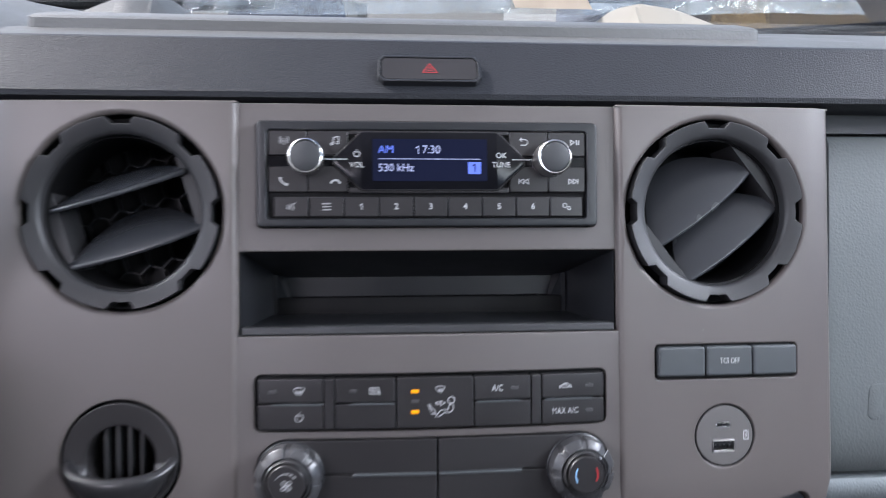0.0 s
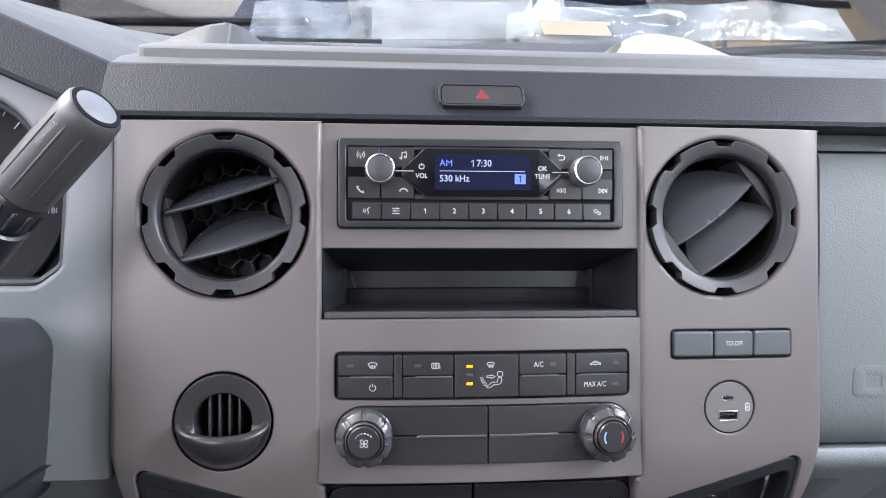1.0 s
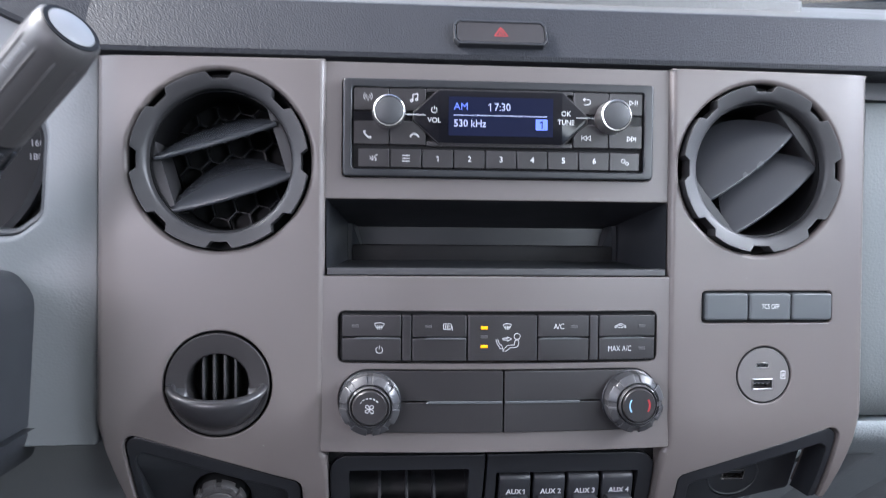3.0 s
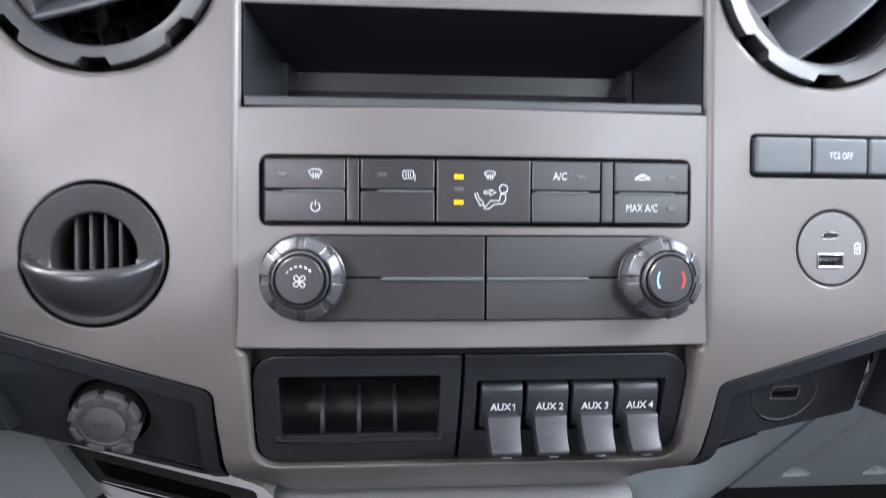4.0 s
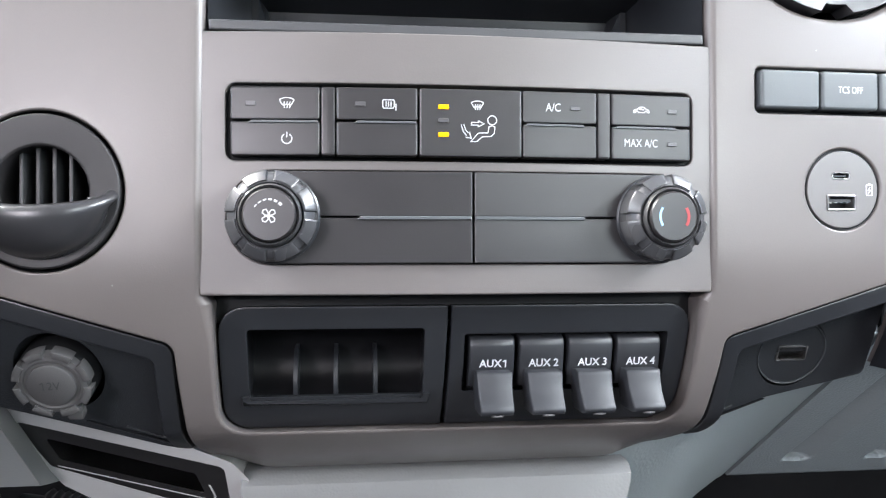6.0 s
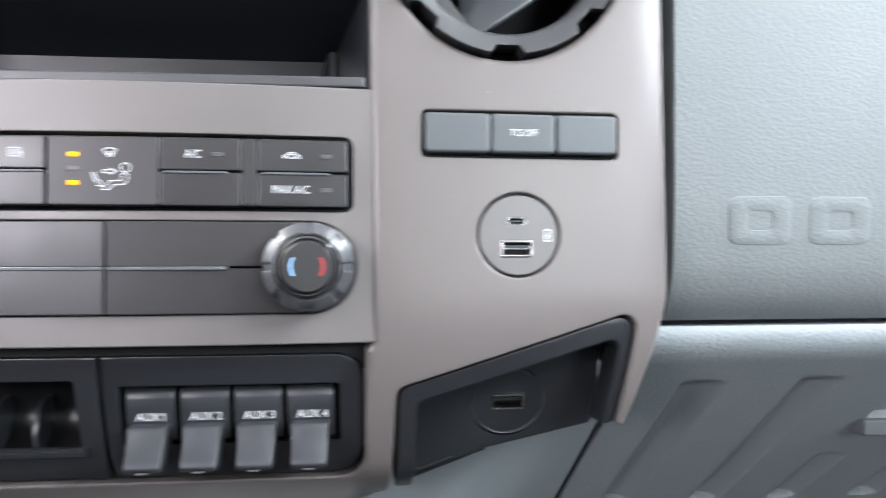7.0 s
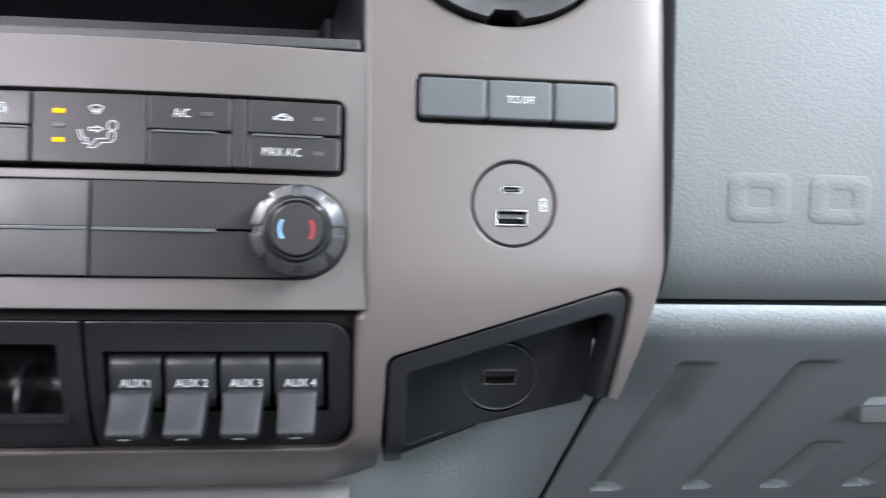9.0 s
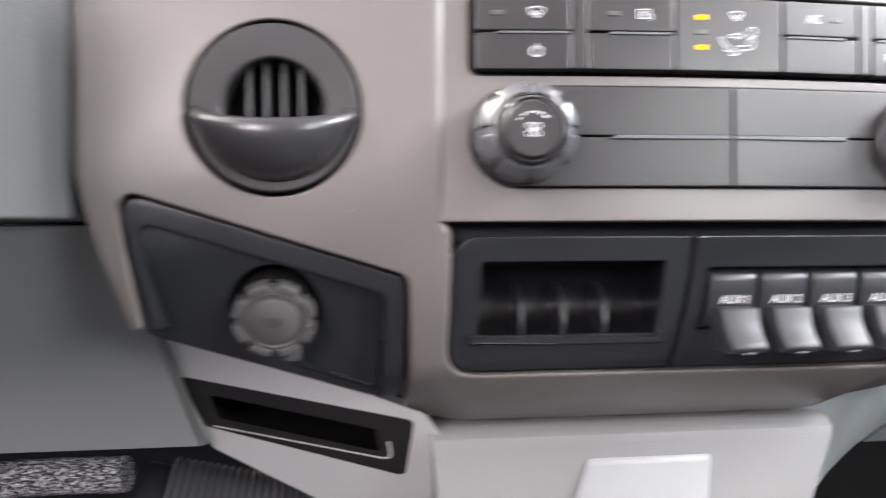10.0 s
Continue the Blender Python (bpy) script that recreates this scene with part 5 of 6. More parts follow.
def build_lower_right():
    ob = thing("lower_dash_panel", (0.42, 0.11, -0.19), "mid grey lower dash panel with slanting grooves under the glove box", "dash panel")
    step = lambda v, a, b: (lambda k: k * k * (3 - 2 * k))(min(1.0, max(0.0, (v - a) / (b - a))))  # noqa: E731

    def depth(x, z):
        y = recede(z) + 0.5 * max(0, z + 0.1335)
        for xt, zt in ((0.2746, -0.1624), (0.3420, -0.1612), (0.4030, -0.2243), (0.4680, -0.2243)):
            y += 0.0160 * step(-z, -zt, -zt + 0.0040) * step(x - xt, 0, 0.0046) * (1 - step(x - xt, 0.014, 0.027)) * (1 - step(-z, 0.2685, 0.2735))
        y += 0.009 * step(x, 0.4090, 0.4102) * step(-z, 0.1650, 0.1670) * (1 - step(-z, 0.188, 0.194))
        return y
    xs = [0.2446 + 0.0009 * i for i in range(340)] + [0.62, 0.80]
    zs = [-0.1312, -0.1318, -0.1330] + [-0.1345 - 0.0016 * i for i in range(98)]
    bm = bmesh.new()
    rows = [[bm.verts.new((x + (lower_edge(z) - 0.2446) * max(0, 1 - (x - 0.2446) / 0.02), depth(x, z), z)) for x in xs] for z in zs]
    for p, q in zip(rows, rows[1:]):
        for k in range(len(xs) - 1):
            bm.faces.new((p[k], q[k], q[k + 1], p[k + 1]))
    for edge, inward in ((rows[0], (0, 0.06, 0.0005)), (rows[-1], (0, 0.05, 0.02)), ([r[0] for r in rows], (0.002, 0.04, 0.02))):
        more = [bm.verts.new(v.co + Vector(inward)) for v in edge]
        for k in range(len(edge) - 1):
            bm.faces.new((edge[k], edge[k + 1], more[k + 1], more[k]))
    bmesh.ops.recalc_face_normals(bm, faces=bm.faces)
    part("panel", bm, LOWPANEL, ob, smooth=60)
    # Dark strip added for the shade in the gap beside the centre support.
    bm = bmesh.new()
    rows = []
    for i in range(32):
        z = -0.136 - 0.0049 * i
        y = max(recede(z), 0.066) + 0.010
        rows.append([bm.verts.new((lower_edge(z) + dx, y + dy, z)) for dx, dy in ((-0.004, 0), (0.012, 0), (0.012, 0.004), (-0.004, 0.004))])
    for p, q in zip(rows, rows[1:]):
        for k in range(4):
            bm.faces.new((p[k], q[k], q[(k + 1) % 4], p[(k + 1) % 4]))
    bm.faces.new(rows[0])
    bm.faces.new(rows[-1][::-1])
    bmesh.ops.recalc_face_normals(bm, faces=bm.faces)
    part("gap_seal", bm, DEEP, ob, "dark strip for the shaded gap")
    w = recede(-0.1940) - 0.006
    part("latch_ledge", solid([(0.4070, w + 0.004, -0.2040), (0.54, w + 0.004, -0.2040), (0.54, w, -0.1940), (0.4050, w, -0.1940),
                               (0.4070, w + 0.04, -0.2040), (0.54, w + 0.04, -0.2040), (0.54, w + 0.03, -0.1910), (0.4080, w + 0.03, -0.1910)], HEX, 0.0012, 3), LIGHTGREY, ob, "pale grey latch ledge")


build_lower_right()


# ---- beneath the stack ----
def build_below():
    side = thing("centre_support", (0.15, 0.10, -0.24), "mid grey moulded panel beneath the centre stack", "dash panel")
    bm = bmesh.new()
    n, rows, edge = 14, [], 0.2400
    for i in range(n + 1):
        row = []
        for x, back, lift in ((0.09, 0, 0), (0.115, 0, 0), (0.15, 0, 0), (0.185, 0, 0), (0.215, 0, 0), (edge - 0.0035, 0, 0), (edge - 0.0010, 0.0010, 0), (edge, 0.004, 0.002), (edge, 0.04, 0.02)):
            z = -0.150 - (0.19 - 0.05 * (x - 0.09) / (edge - 0.09)) * i / n
            near = 0.074 + 0.55 * max(0.0, -0.185 - z)
            far = max(0.070, recede(z) - 0.0025)
            row.append(bm.verts.new((x, near + (far - near) * min(1.0, max(0.0, (x - 0.115) / (edge - 0.119))) + back, z + lift)))
        rows.append(row)
    for p, q in zip(rows, rows[1:]):
        for k in range(8):
            bm.faces.new((p[k], q[k], q[k + 1], p[k + 1]))
    bmesh.ops.solidify(bm, geom=bm.faces[:], thickness=-0.003)
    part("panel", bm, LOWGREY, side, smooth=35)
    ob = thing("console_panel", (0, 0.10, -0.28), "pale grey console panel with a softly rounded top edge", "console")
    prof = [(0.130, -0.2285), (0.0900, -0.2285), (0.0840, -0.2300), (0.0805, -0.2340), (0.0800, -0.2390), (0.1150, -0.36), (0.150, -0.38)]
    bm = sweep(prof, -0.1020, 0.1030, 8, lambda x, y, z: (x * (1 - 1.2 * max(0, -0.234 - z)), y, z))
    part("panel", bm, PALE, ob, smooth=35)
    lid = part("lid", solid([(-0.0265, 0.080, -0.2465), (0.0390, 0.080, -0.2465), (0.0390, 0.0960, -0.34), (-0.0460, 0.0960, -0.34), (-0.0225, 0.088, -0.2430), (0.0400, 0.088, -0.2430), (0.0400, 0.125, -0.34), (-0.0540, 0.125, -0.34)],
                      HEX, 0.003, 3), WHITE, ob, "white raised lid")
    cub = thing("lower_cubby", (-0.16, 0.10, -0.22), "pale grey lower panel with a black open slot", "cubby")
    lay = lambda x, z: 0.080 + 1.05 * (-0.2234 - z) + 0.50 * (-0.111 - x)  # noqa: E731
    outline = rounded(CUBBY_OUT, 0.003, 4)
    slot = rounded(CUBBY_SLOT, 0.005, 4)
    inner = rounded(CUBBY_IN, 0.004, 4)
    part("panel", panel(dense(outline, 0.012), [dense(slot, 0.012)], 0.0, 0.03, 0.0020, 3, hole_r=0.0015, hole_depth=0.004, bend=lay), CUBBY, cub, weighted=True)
    part("slot_frame", panel(dense(offset(slot, -0.0002), 0.012), [dense(inner, 0.012)], 0.0012, 0.02, 0.0008, 2, hole_r=0.0025, hole_depth=0.060, bend=lay), DISC, cub, weighted=True)
    # The lip's bright highlight line is put into its pale colour.
    run = [(-0.2140, -0.2372), (-0.1225, -0.2500), (-0.1200, -0.2490), (-0.1192, -0.2465), (-0.1208, -0.2380)]
    part("slot_lip", tube([(x, lay(x, z) + 0.0035, z) for x, z in run], 0.0017, 14), CUBBY, cub, "rounded slot lip, pale for its highlight")
    # Near-black back paints the darkness inside the slot.
    part("slot_back", panel(dense(offset(slot, -0.001), 0.012), (), 0.060, 0.004, 0.0005, 1, bend=lay), DEEP, cub)


CUBBY_OUT = [(-0.0985, -0.3000), (-0.1000, -0.2310), (-0.1065, -0.2215), (-0.2390, -0.1720), (-0.2355, -0.1860), (-0.2160, -0.2530), (-0.1905, -0.2680), (-0.1560, -0.2880)][::-1]
CUBBY_SLOT = [(-0.1103, -0.2640), (-0.1085, -0.2227), (-0.2300, -0.2038), (-0.2200, -0.2398)][::-1]
CUBBY_IN = [(-0.1220, -0.2495), (-0.1255, -0.2292), (-0.2157, -0.2138), (-0.2126, -0.2346)][::-1]
build_below()


# ---- driver's side ----
def build_left():
    ob = thing("instrument_surround", (-0.32, 0.06, 0.0), "grey moulded instrument surround beside the stack", "dash panel")
    opening = rounded([(-0.500, -0.005), (-0.288, -0.005), (-0.2720, 0.007), (-0.2690, 0.060), (-0.300, 0.112), (-0.500, 0.175)], [0.004, 0.014, 0.012, 0.03, 0.05, 0.01], 6)
    outer = rounded([(-0.56, -0.1310), (-0.2405, -0.1310), (-0.2392, 0.1040), (-0.2500, 0.1060), (-0.40, 0.175), (-0.56, 0.25)], [0.001, 0.003, 0.003, 0.002, 0.002, 0.001], 4)
    lay = lambda x, z: 0.010 + 30 * max(0, x + 0.250) ** 2  # noqa: E731
    part("panel", panel(dense(outer, 0.02), [dense(opening, 0.02)], 0.0, 0.05, 0.0015, 3, hole_r=0.004, hole_depth=0.012, bend=lay), SURROUND, ob, weighted=True)
    part("opening_rim", panel(dense(offset(opening, 0.0002), 0.02), [dense(offset(opening, -0.005), 0.02)], 0.008, 0.045, 0.002, 2, hole_r=0.003, bend=lay), SHROUD, ob, "dark rim round the gauges", weighted=True)
    low = thing("knee_panel", (-0.40, 0.07, -0.20), "grey lower knee panel on the driver's side", "dash panel")
    prof = [(0.0310, -0.1330), (0.0340, -0.1325), (0.080, -0.1325), (0.24, -0.20), (0.24, -0.27), (0.1500, -0.2540), (0.1400, -0.2520), (0.0440, -0.1450), (0.0340, -0.1370)]
    part("panel", sweep(prof, -0.80, -0.2340, 30, lambda x, y, z: (x + (0.12 * max(0, -0.14 - z) if x > -0.3 else 0), y, z + (0.005 if z < -0.24 else 0))), KNEE, low, smooth=30)
    dial = thing("instrument_cluster", (-0.37, 0.055, 0.06), "black instrument cluster with white tick marks", "instrument cluster")
    part("face", panel(rounded([(-0.52, -0.02), (-0.252, -0.02), (-0.252, 0.095), (-0.52, 0.19)], 0.004), (), 0.058, 0.008, 0.0005, 1), DEEP, dial)
    part("dial_ring", lathe([(0.078, 0.058), (0.078, 0.050), (0.074, 0.048), (0.071, 0.057)], -0.362, 0.055, 64), SHROUD, dial)
    ticks = merge(*[stroke([[(-0.362 + r * math.cos(radians(a)), 0.055 + r * math.sin(radians(a))) for r in ((0.063, 0.070) if k % 2 == 0 else (0.066, 0.070))]], 0.0011 if k % 2 == 0 else 0.0007, 0.0566)
                    for k, a in enumerate(range(10, 221, 10))])
    part("tick_marks", ticks, PRINT, dial)
    part("numeral", words("40", -0.352, 0.105, 0.0566, 0.007), PRINT, dial)
    part("numeral", words("160", -0.294, 0.055, 0.0566, 0.0042), PRINTDIM, dial)
    part("numeral", words("180", -0.295, 0.046, 0.0566, 0.0042), PRINTDIM, dial)
    col = thing("column_shroud", (-0.36, 0.0, -0.10), "dark grey steering column shroud", "column shroud")
    out = rounded([(-0.50, -0.155), (-0.300, -0.155), (-0.281, -0.130), (-0.276, -0.040), (-0.288, -0.025), (-0.50, -0.022)], [0.01, 0.03, 0.03, 0.02, 0.014, 0.01], 6)
    low = [(x, min(z, -0.1195)) for x, z in out]
    high = [(x, max(z, -0.1185)) for x, z in out]
    for name, pts, soft_edge in (("lower_shell", low, 0.004), ("upper_shell", high, 0.014)):
        pts = [p for i, p in enumerate(pts) if math.dist(p, pts[i - 1]) > 1e-5]
        part(name, panel(dense(pts, 0.02), (), -0.180, 0.230, soft_edge, 5), COLUMN, col, weighted=True)


build_left()


def build_lever():
    ob = thing("shift_lever", (-0.27, -0.09, 0.05), "dark grey column shift lever with a ribbed grip", "shift lever")
    tip, foot = Vector((-0.2045, -0.1200, 0.0868)), Vector((-0.311, -0.0615, -0.0055))
    d = (foot - tip).normalized()
    along = lambda *ks: [tip + d * k for k in ks]  # noqa: E731
    grip = part("grip", tube(along(0.0, 0.0018, 0.008, 0.062, 0.0625), [0.0132, 0.0146, 0.0150, 0.0154, 0.0140], 40), GRIP, ob, smooth=50)
    part("end_cap", tube(along(-0.0012, -0.0008, 0.002), [0.0098, 0.0104, 0.0104], 36), SATINGREY, ob, "grey end button", smooth=50)
    part("end_groove", tube(along(-0.0006, 0.0, 0.002), [0.0128, 0.0130, 0.0130], 36), DEEP, ob, smooth=50)
    side = d.orthogonal().normalized()
    other = d.cross(side)
    for i in range(10):
        a = 2 * math.pi * i / 10
        off = (math.cos(a) * side + math.sin(a) * other)
        pts = [p + off * 0.0148 for p in along(0.010, 0.013, 0.055, 0.058)]
        part("flute", tube(pts, [0.0004, 0.0009, 0.0009, 0.0004], 8), GRIP, grip)
    part("collar", tube(along(0.0635, 0.0645, 0.082, 0.083), [0.0138, 0.0146, 0.0150, 0.0140], 40), BLACK, ob, smooth=50)
    for i in range(12):
        a = 2 * math.pi * i / 12
        off = (math.cos(a) * side + math.sin(a) * other)
        part("collar_ridge", tube([p + off * 0.0147 for p in along(0.067, 0.068, 0.079, 0.080)], [0.0008, 0.0016, 0.0016, 0.0008], 8), BLACK, ob)
    part("stem", tube(along(0.083, 0.0845, 0.12, 0.20), [0.0140, 0.0165, 0.0175, 0.0175], 32), BLACK, ob, smooth=50)
    eye = Vector((-0.070, -0.475, 0.018))
    face = (eye - tip).normalized()
    n = (face - d * face.dot(d)).normalized()
    up = d.cross(n)
    up = up if up.z > 0 else -up
    n = (n + up * 0.75).normalized()
    up = (n.cross(d)) if n.cross(d).z > 0 else -(n.cross(d))
    t = words("TOW/HAUL", 0, 0, 0, 0.0025, 0.85)
    run = -d
    m = Matrix((run, -n, up)).transposed().to_4x4()
    t.transform(Matrix.Translation(tip + d * 0.020 + n * 0.0156) @ m)
    part("lettering", t, SATINGREY, grip)


build_lever()


# ---- loose things on the dash top ----
def build_film():
    ob = thing("plastic_bag", (0.15, 0.23, 0.225), "crinkled clear plastic bag lying along the windscreen foot", "plastic bag")
    bm = bmesh.new()
    nx, nz = 90, 14
    grid = []
    for j in range(nz + 1):
        row = []
        for i in range(nx + 1):
            x = -0.185 + 0.588 * i / nx
            v = j / nz
            y, z = 0.212 + 0.035 * v, 0.2135 + 0.046 * v + 0.012 * i / nx
            w = noise.noise((x * 7, v * 1.2, 0.3)) * 0.008 + noise.noise((x * 26, v * 3, 2.0)) * 0.0022
            top = noise.noise((x * 14, 5.0, 1.0)) * 0.0045 * v
            row.append(bm.verts.new((x, y - w, z + top)))
        grid.append(row)
    for p, q in zip(grid, grid[1:]):
        for i in range(nx):
            bm.faces.new((p[i], p[i + 1], q[i + 1], q[i]))
    bmesh.ops.solidify(bm, geom=bm.faces[:], thickness=0.0004)
    part("sheet", bm, FILM, ob, smooth=60)
    bm = bmesh.new()
    grid = [[bm.verts.new((x, 0.205 + 0.025 * v, 0.222 + 0.021 * v)) for x in [0.088 + 0.066 * i / 8 for i in range(9)]] for v in (0, 0.5, 1)]
    for p, q in zip(grid, grid[1:]):
        for i in range(8):
            bm.faces.new((p[i], p[i + 1], q[i + 1], q[i]))
    bmesh.ops.solidify(bm, geom=bm.faces[:], thickness=0.0005)
    part("label", bm, STICKER, ob, "blank tan paper label")


build_film()

# ---- cab shell, in the upright frame of the cab floor ----
UP = Matrix()


def speckled(name):
    """Black loop carpet; sunlit glints on its fibres are painted as pale flecks."""
    m = bpy.data.materials.new(name)
    m.use_nodes = True
    n, link = m.node_tree.nodes, m.node_tree.links.new
    where, loops, mix = n.new("ShaderNodeTexCoord"), n.new("ShaderNodeTexNoise"), n.new("ShaderNodeMix")
    loops.inputs["Scale"].default_value, loops.inputs["Detail"].default_value, loops.inputs["Roughness"].default_value = 620, 5, 0.7
    cut = n.new("ShaderNodeMapRange")
    cut.inputs["From Min"].default_value, cut.inputs["From Max"].default_value = 0.50, 0.62
    mix.data_type = "RGBA"
    mix.inputs["A"].default_value, mix.inputs["B"].default_value = (0.012, 0.012, 0.013, 1), (0.75, 0.75, 0.76, 1)
    link(where.outputs["Object"], loops.inputs["Vector"])
    link(loops.outputs["Fac"], cut.inputs["Value"])
    link(cut.outputs["Result"], mix.inputs["Factor"])
    link(mix.outputs["Result"], n["Principled BSDF"].inputs["Base Color"])
    n["Principled BSDF"].inputs["Roughness"].default_value = 0.9
    return m


SPECKLE = speckled("glint_flecked_carpet")


def build_cab():
    lone("floor", box(-0.98, 0.98, -1.35, 0.75, -0.04, 0.0), CARPET, (0, 0, 0), "dark loop carpet on the cab floor", "floor", kind="structure", base=UP)
    lone("ceiling", box(-0.98, 0.98, -1.35, 0.12, 1.55, 1.60), HEADLINER, (0, 0, 1.55), "grey cloth headliner", "ceiling", kind="structure", base=UP)

    for s, name in ((-1, "wall_driver_side"), (1, "wall_passenger_side")):
        x0, x1 = sorted((s * 0.95, s * 1.0))
        bm = merge(box(x0, x1, -1.35, 0.75, 0.0, 0.95), box(x0, x1, -1.35, -0.95, 0.95, 1.55), box(x0, x1, -0.95, 0.15, 1.47, 1.55), box(x0, x1, 0.35, 0.75, 0.95, 1.02))
        lone(name, bm, DOORTRIM, (s * 0.97, -0.3, 0.0), "grey door trim with an open window above", "door trim", kind="structure", base=UP)
    # Unseen wall: solid middle and dark colour are there to cut rear light.
    bm = merge(box(-0.98, 0.98, -1.35, -1.30, 0.0, 1.14), box(-0.50, 0.50, -1.35, -1.30, 1.14, 1.52), box(-0.98, -0.95, -1.35, -1.30, 1.14, 1.52), box(0.95, 0.98, -1.35, -1.30, 1.14, 1.52), box(-0.98, 0.98, -1.35, -1.30, 1.52, 1.55))
    lone("wall_rear", bm, SHROUD, (0, -1.32, 0.0), "unseen dark rear cab wall, middle closed to block rear light", "wall", kind="structure", base=UP)
    lone("firewall", box(-0.95, 0.95, 0.60, 0.66, 0.0, 0.86), SHROUD, (0, 0.63, 0.0), "dark firewall behind the dash", "wall", kind="structure", base=UP)
    for s in (-1, 1):
        lone("roof_pillar", tube([(s * 0.93, 0.66, 0.84), (s * 0.90, 0.40, 1.20), (s * 0.86, 0.10, 1.55)], 0.04, 12), DOORTRIM, (s * 0.93, 0.66, 0.84), "grey windscreen pillar trim", "pillar", kind="structure", base=UP)
    glass_pts = [(-0.92, 0.63, 0.86), (0.92, 0.63, 0.86), (0.86, 0.12, 1.55), (-0.86, 0.12, 1.55)]
    bm = bmesh.new()
    bm.faces.new([bm.verts.new(p) for p in glass_pts])
    bmesh.ops.solidify(bm, geom=bm.faces[:], thickness=0.005)
    g = lone("windscreen", bm, PANE, (0, 0.63, 0.86), "clear windscreen glass", "windscreen", kind="structure", base=UP)
    g.visible_shadow = False
    lone("cowl", box(-0.92, 0.92, 0.64, 0.95, 0.80, 0.845, 0.01), SATINGREY, (0, 0.8, 0.80), "dark cowl grille at the windscreen foot", "cowl", kind="structure", base=UP)
    for x0, x1 in ((-0.85, -0.16), (0.42, 0.95)):
        w = thing("wiper", (x0, 0.68, 0.87), "black wiper resting at the windscreen foot", "wiper", "wipers", base=UP)
        part("arm", tube([(x0, 0.70, 0.862), (x0 + 0.3, 0.69, 0.885), (x1, 0.69, 0.895)], 0.007, 8), BLACK, w)
        part("blade", box(x0 + 0.12, x1 + 0.10, 0.676, 0.684, 0.868, 0.875, 0.002), DEEP, w)


build_cab()


def build_footwell():
    bm = bmesh.new()
    n, m = 60, 12
    rows = []
    for j in range(m + 1):
        rows.append([bm.verts.new((-0.90 + 1.8 * i / n, 0.30 + 0.10 * j / m + 0.012 * noise.noise((i * 0.9, j * 0.8, 0)), 0.62 - 0.60 * j / m)) for i in range(n + 1)])
    for p, q in zip(rows, rows[1:]):
        for i in range(n):
            bm.faces.new((p[i], q[i], q[i + 1], p[i + 1]))
    bmesh.ops.solidify(bm, geom=bm.faces[:], thickness=-0.01)
    lone("footwell_carpet", bm, CARPET, (0, 0.34, 0.02), "black carpet lining the footwell", "carpet", kind="structure", base=UP)
    ob = thing("column_bellows", (-0.22, 0.235, -0.31), "grey ribbed rubber sleeve in the footwell", "bellows")
    spots = [-0.262 + 0.0024 * i for i in range(42)]
    part("sleeve", tube([(x, 0.235 + 0.10 * (x + 0.262), -0.312 - 0.25 * (x + 0.262)) for x in spots], [0.036 if i % 2 else 0.0335 for i in range(42)], 28), DOORTRIM, ob, smooth=20)
    part("collar", tube([(-0.276, 0.234, -0.309), (-0.262, 0.235, -0.312)], 0.030, 28), BLACK, ob)
    bm = tube([(-0.80 + 0.525 * i / 60, 0.205 + 0.003 * noise.noise((i * 0.7, 0, 0)), -0.278 + 0.003 * noise.noise((i * 0.6, 3, 0))) for i in range(61)], 0.011, 12)
    lone("carpet_edge", bm, SPECKLE, (-0.5, 0.205, -0.278), "rolled edge of black carpet with painted glints below the knee panel", "carpet", kind="structure")


build_footwell()

ASPHALT = material("worn_asphalt", (0.16, 0.15, 0.135), 0.9, grain=1.0, size=60, spots=0.3)
lone("ground", box(-300, 300, -300, 300, -1.15, -1.10), ASPHALT, (0, 0, -1.10), "grey worn asphalt yard", "ground", kind="structure", base=UP)
PAINTS = [material(n, c, 0.25, coat=0.6, spots=0.05) for n, c in (("dark_blue_car_paint", (0.03, 0.04, 0.06)), ("black_car_paint", (0.012, 0.012, 0.014)), ("silver_car_paint", (0.4, 0.41, 0.42)), ("tan_car_paint", (0.35, 0.27, 0.16)))]
TYRE = material("tyre_rubber", (0.02, 0.02, 0.02), 0.8)
CARGLASS = material("dark_car_glass", (0.01, 0.012, 0.014), 0.08)
LIGHTLENS = material("headlamp_lens", (0.6, 0.62, 0.64), 0.1)


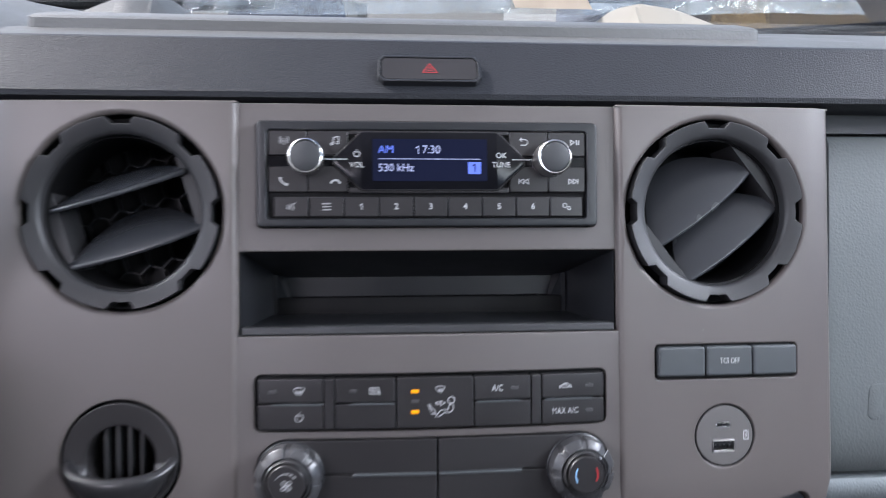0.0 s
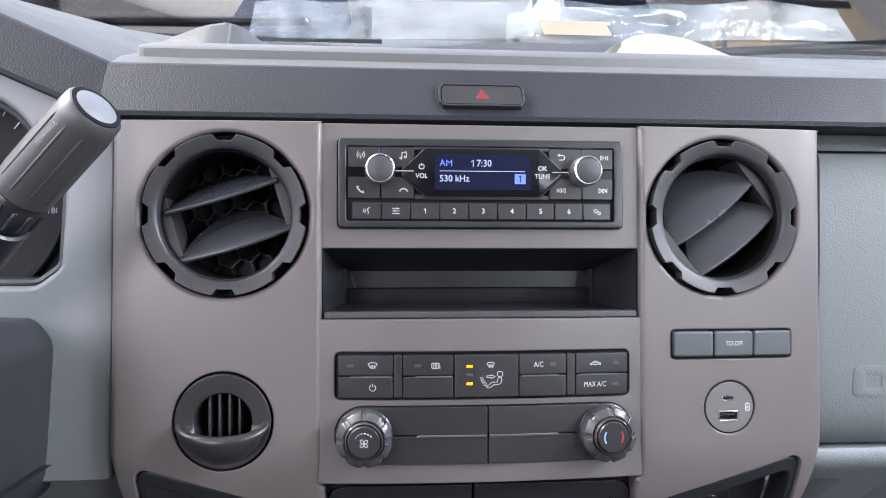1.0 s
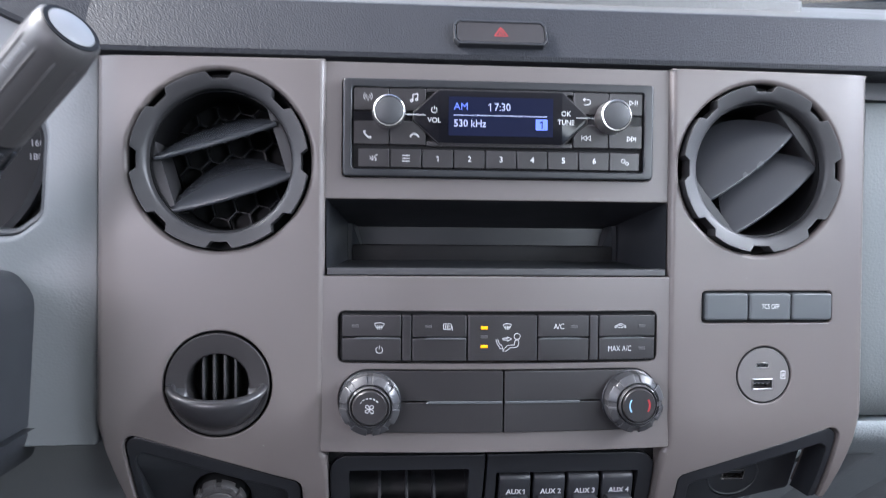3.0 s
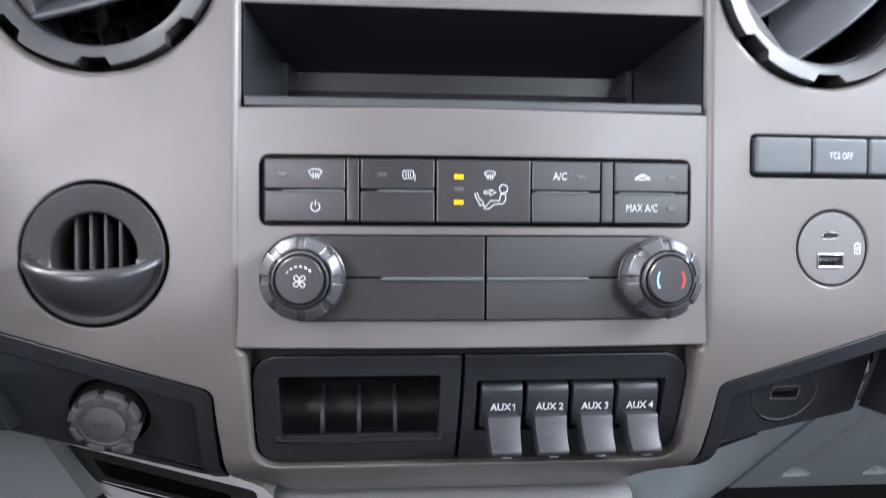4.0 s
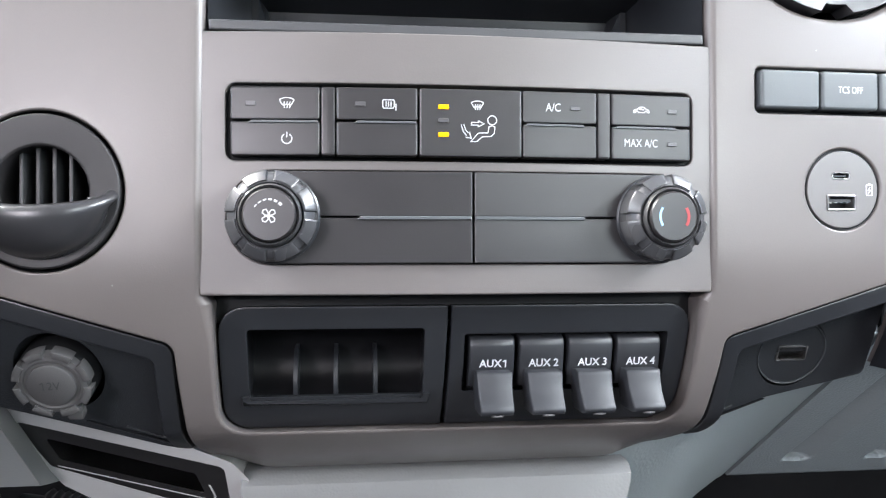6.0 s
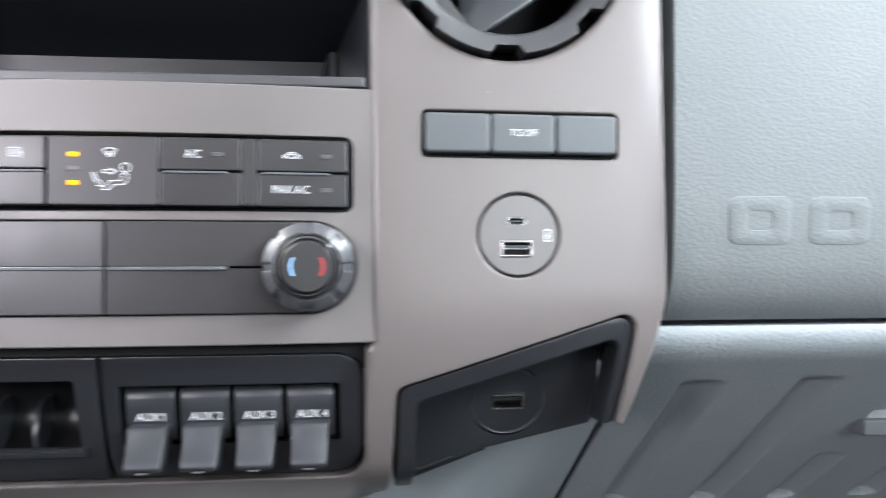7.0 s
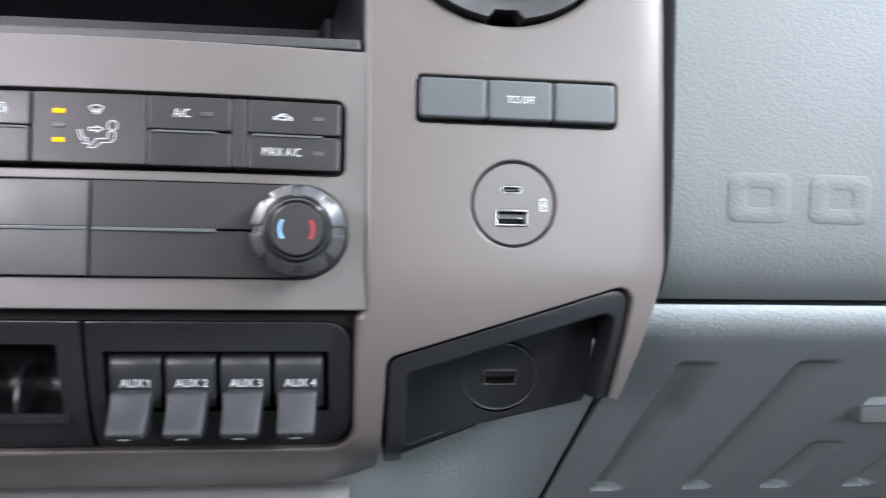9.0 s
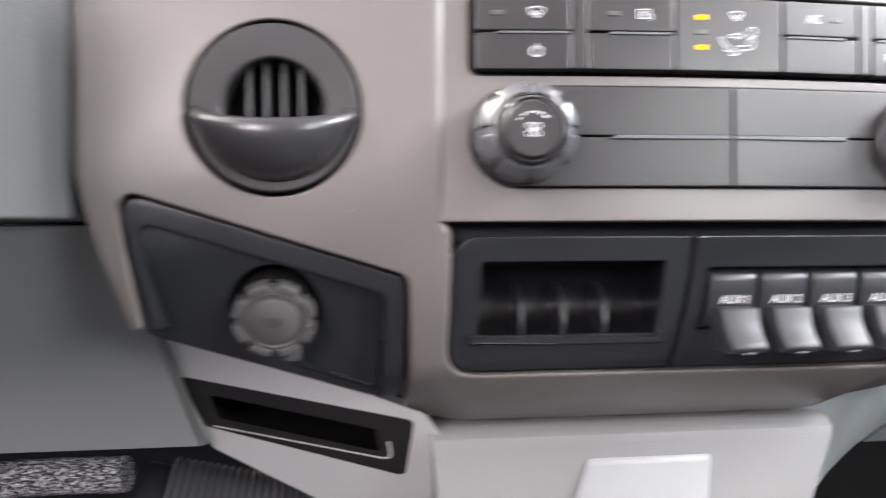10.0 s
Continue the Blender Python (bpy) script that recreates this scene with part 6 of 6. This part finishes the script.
def build_car(x, y, turn, paint, label):
    base = pose(x, y, -1.10, 0, 0, turn)
    ob = thing("parked_car", (0, 0, 0), label, "car", "parked cars", base=base)
    prof = [(-2.25, 0.30), (-2.28, 0.62), (-2.15, 0.80), (-1.05, 0.98), (-0.35, 1.42), (0.95, 1.46), (1.75, 1.02), (2.22, 0.95), (2.28, 0.55), (2.22, 0.30)]
    part("body", sweep(prof, -0.88, 0.88, 4, lambda u, v, w: (u * (1.0 if w < 1.0 else 0.80), v, w)), paint, ob, smooth=30)
    for a, b in (((-0.98, 1.01), (-0.38, 1.39)), ((1.02, 1.41), (1.68, 1.06))):
        bm = bmesh.new()
        up = 0.012
        bm.faces.new([bm.verts.new(p) for p in ((-0.72, a[0], a[1] + up), (0.72, a[0], a[1] + up), (0.66, b[0], b[1] + up), (-0.66, b[0], b[1] + up))])
        bmesh.ops.solidify(bm, geom=bm.faces[:], thickness=0.01)
        part("screen_glass", bm, CARGLASS, ob)
    for s in (-1, 1):
        part("headlamp", box(s * 0.68 - 0.16, s * 0.68 + 0.16, -2.31, -2.20, 0.62, 0.76, 0.02), LIGHTLENS, ob)
        part("side_glass", box(s * 0.725 - 0.01, s * 0.725 + 0.01, -0.45, 1.10, 1.06, 1.36, 0.005), CARGLASS, ob)
        for v in (-1.4, 1.4):
            wheel = tube([(s * 0.70, v, 0.32), (s * 0.90, v, 0.32)], 0.32, 24)
            w = part("wheel", wheel, TYRE, ob)
            part("rim", tube([(s * 0.88, v, 0.32), (s * 0.905, v, 0.32)], 0.2, 20), STEEL, w)
    part("grille", box(-0.45, 0.45, -2.31, -2.22, 0.50, 0.72, 0.02), DEEP, ob)
    part("plate", box(-0.26, 0.26, -2.325, -2.30, 0.36, 0.47, 0.005), WHITE, ob)


for x, y, turn, k, label in ((-6.5, 13.0, 10, 0, "dark blue parked car seen through the windscreen"), (-1.2, 12.5, -5, 1, "black parked car seen through the windscreen"),
                             (3.4, 12.0, 4, 2, "silver parked car seen through the windscreen"), (7.6, 13.5, -8, 3, "tan parked car seen through the windscreen"), (-11.5, 14.5, 15, 2, "silver parked car seen through the windscreen")):
    build_car(x, y, turn, PAINTS[k], label)
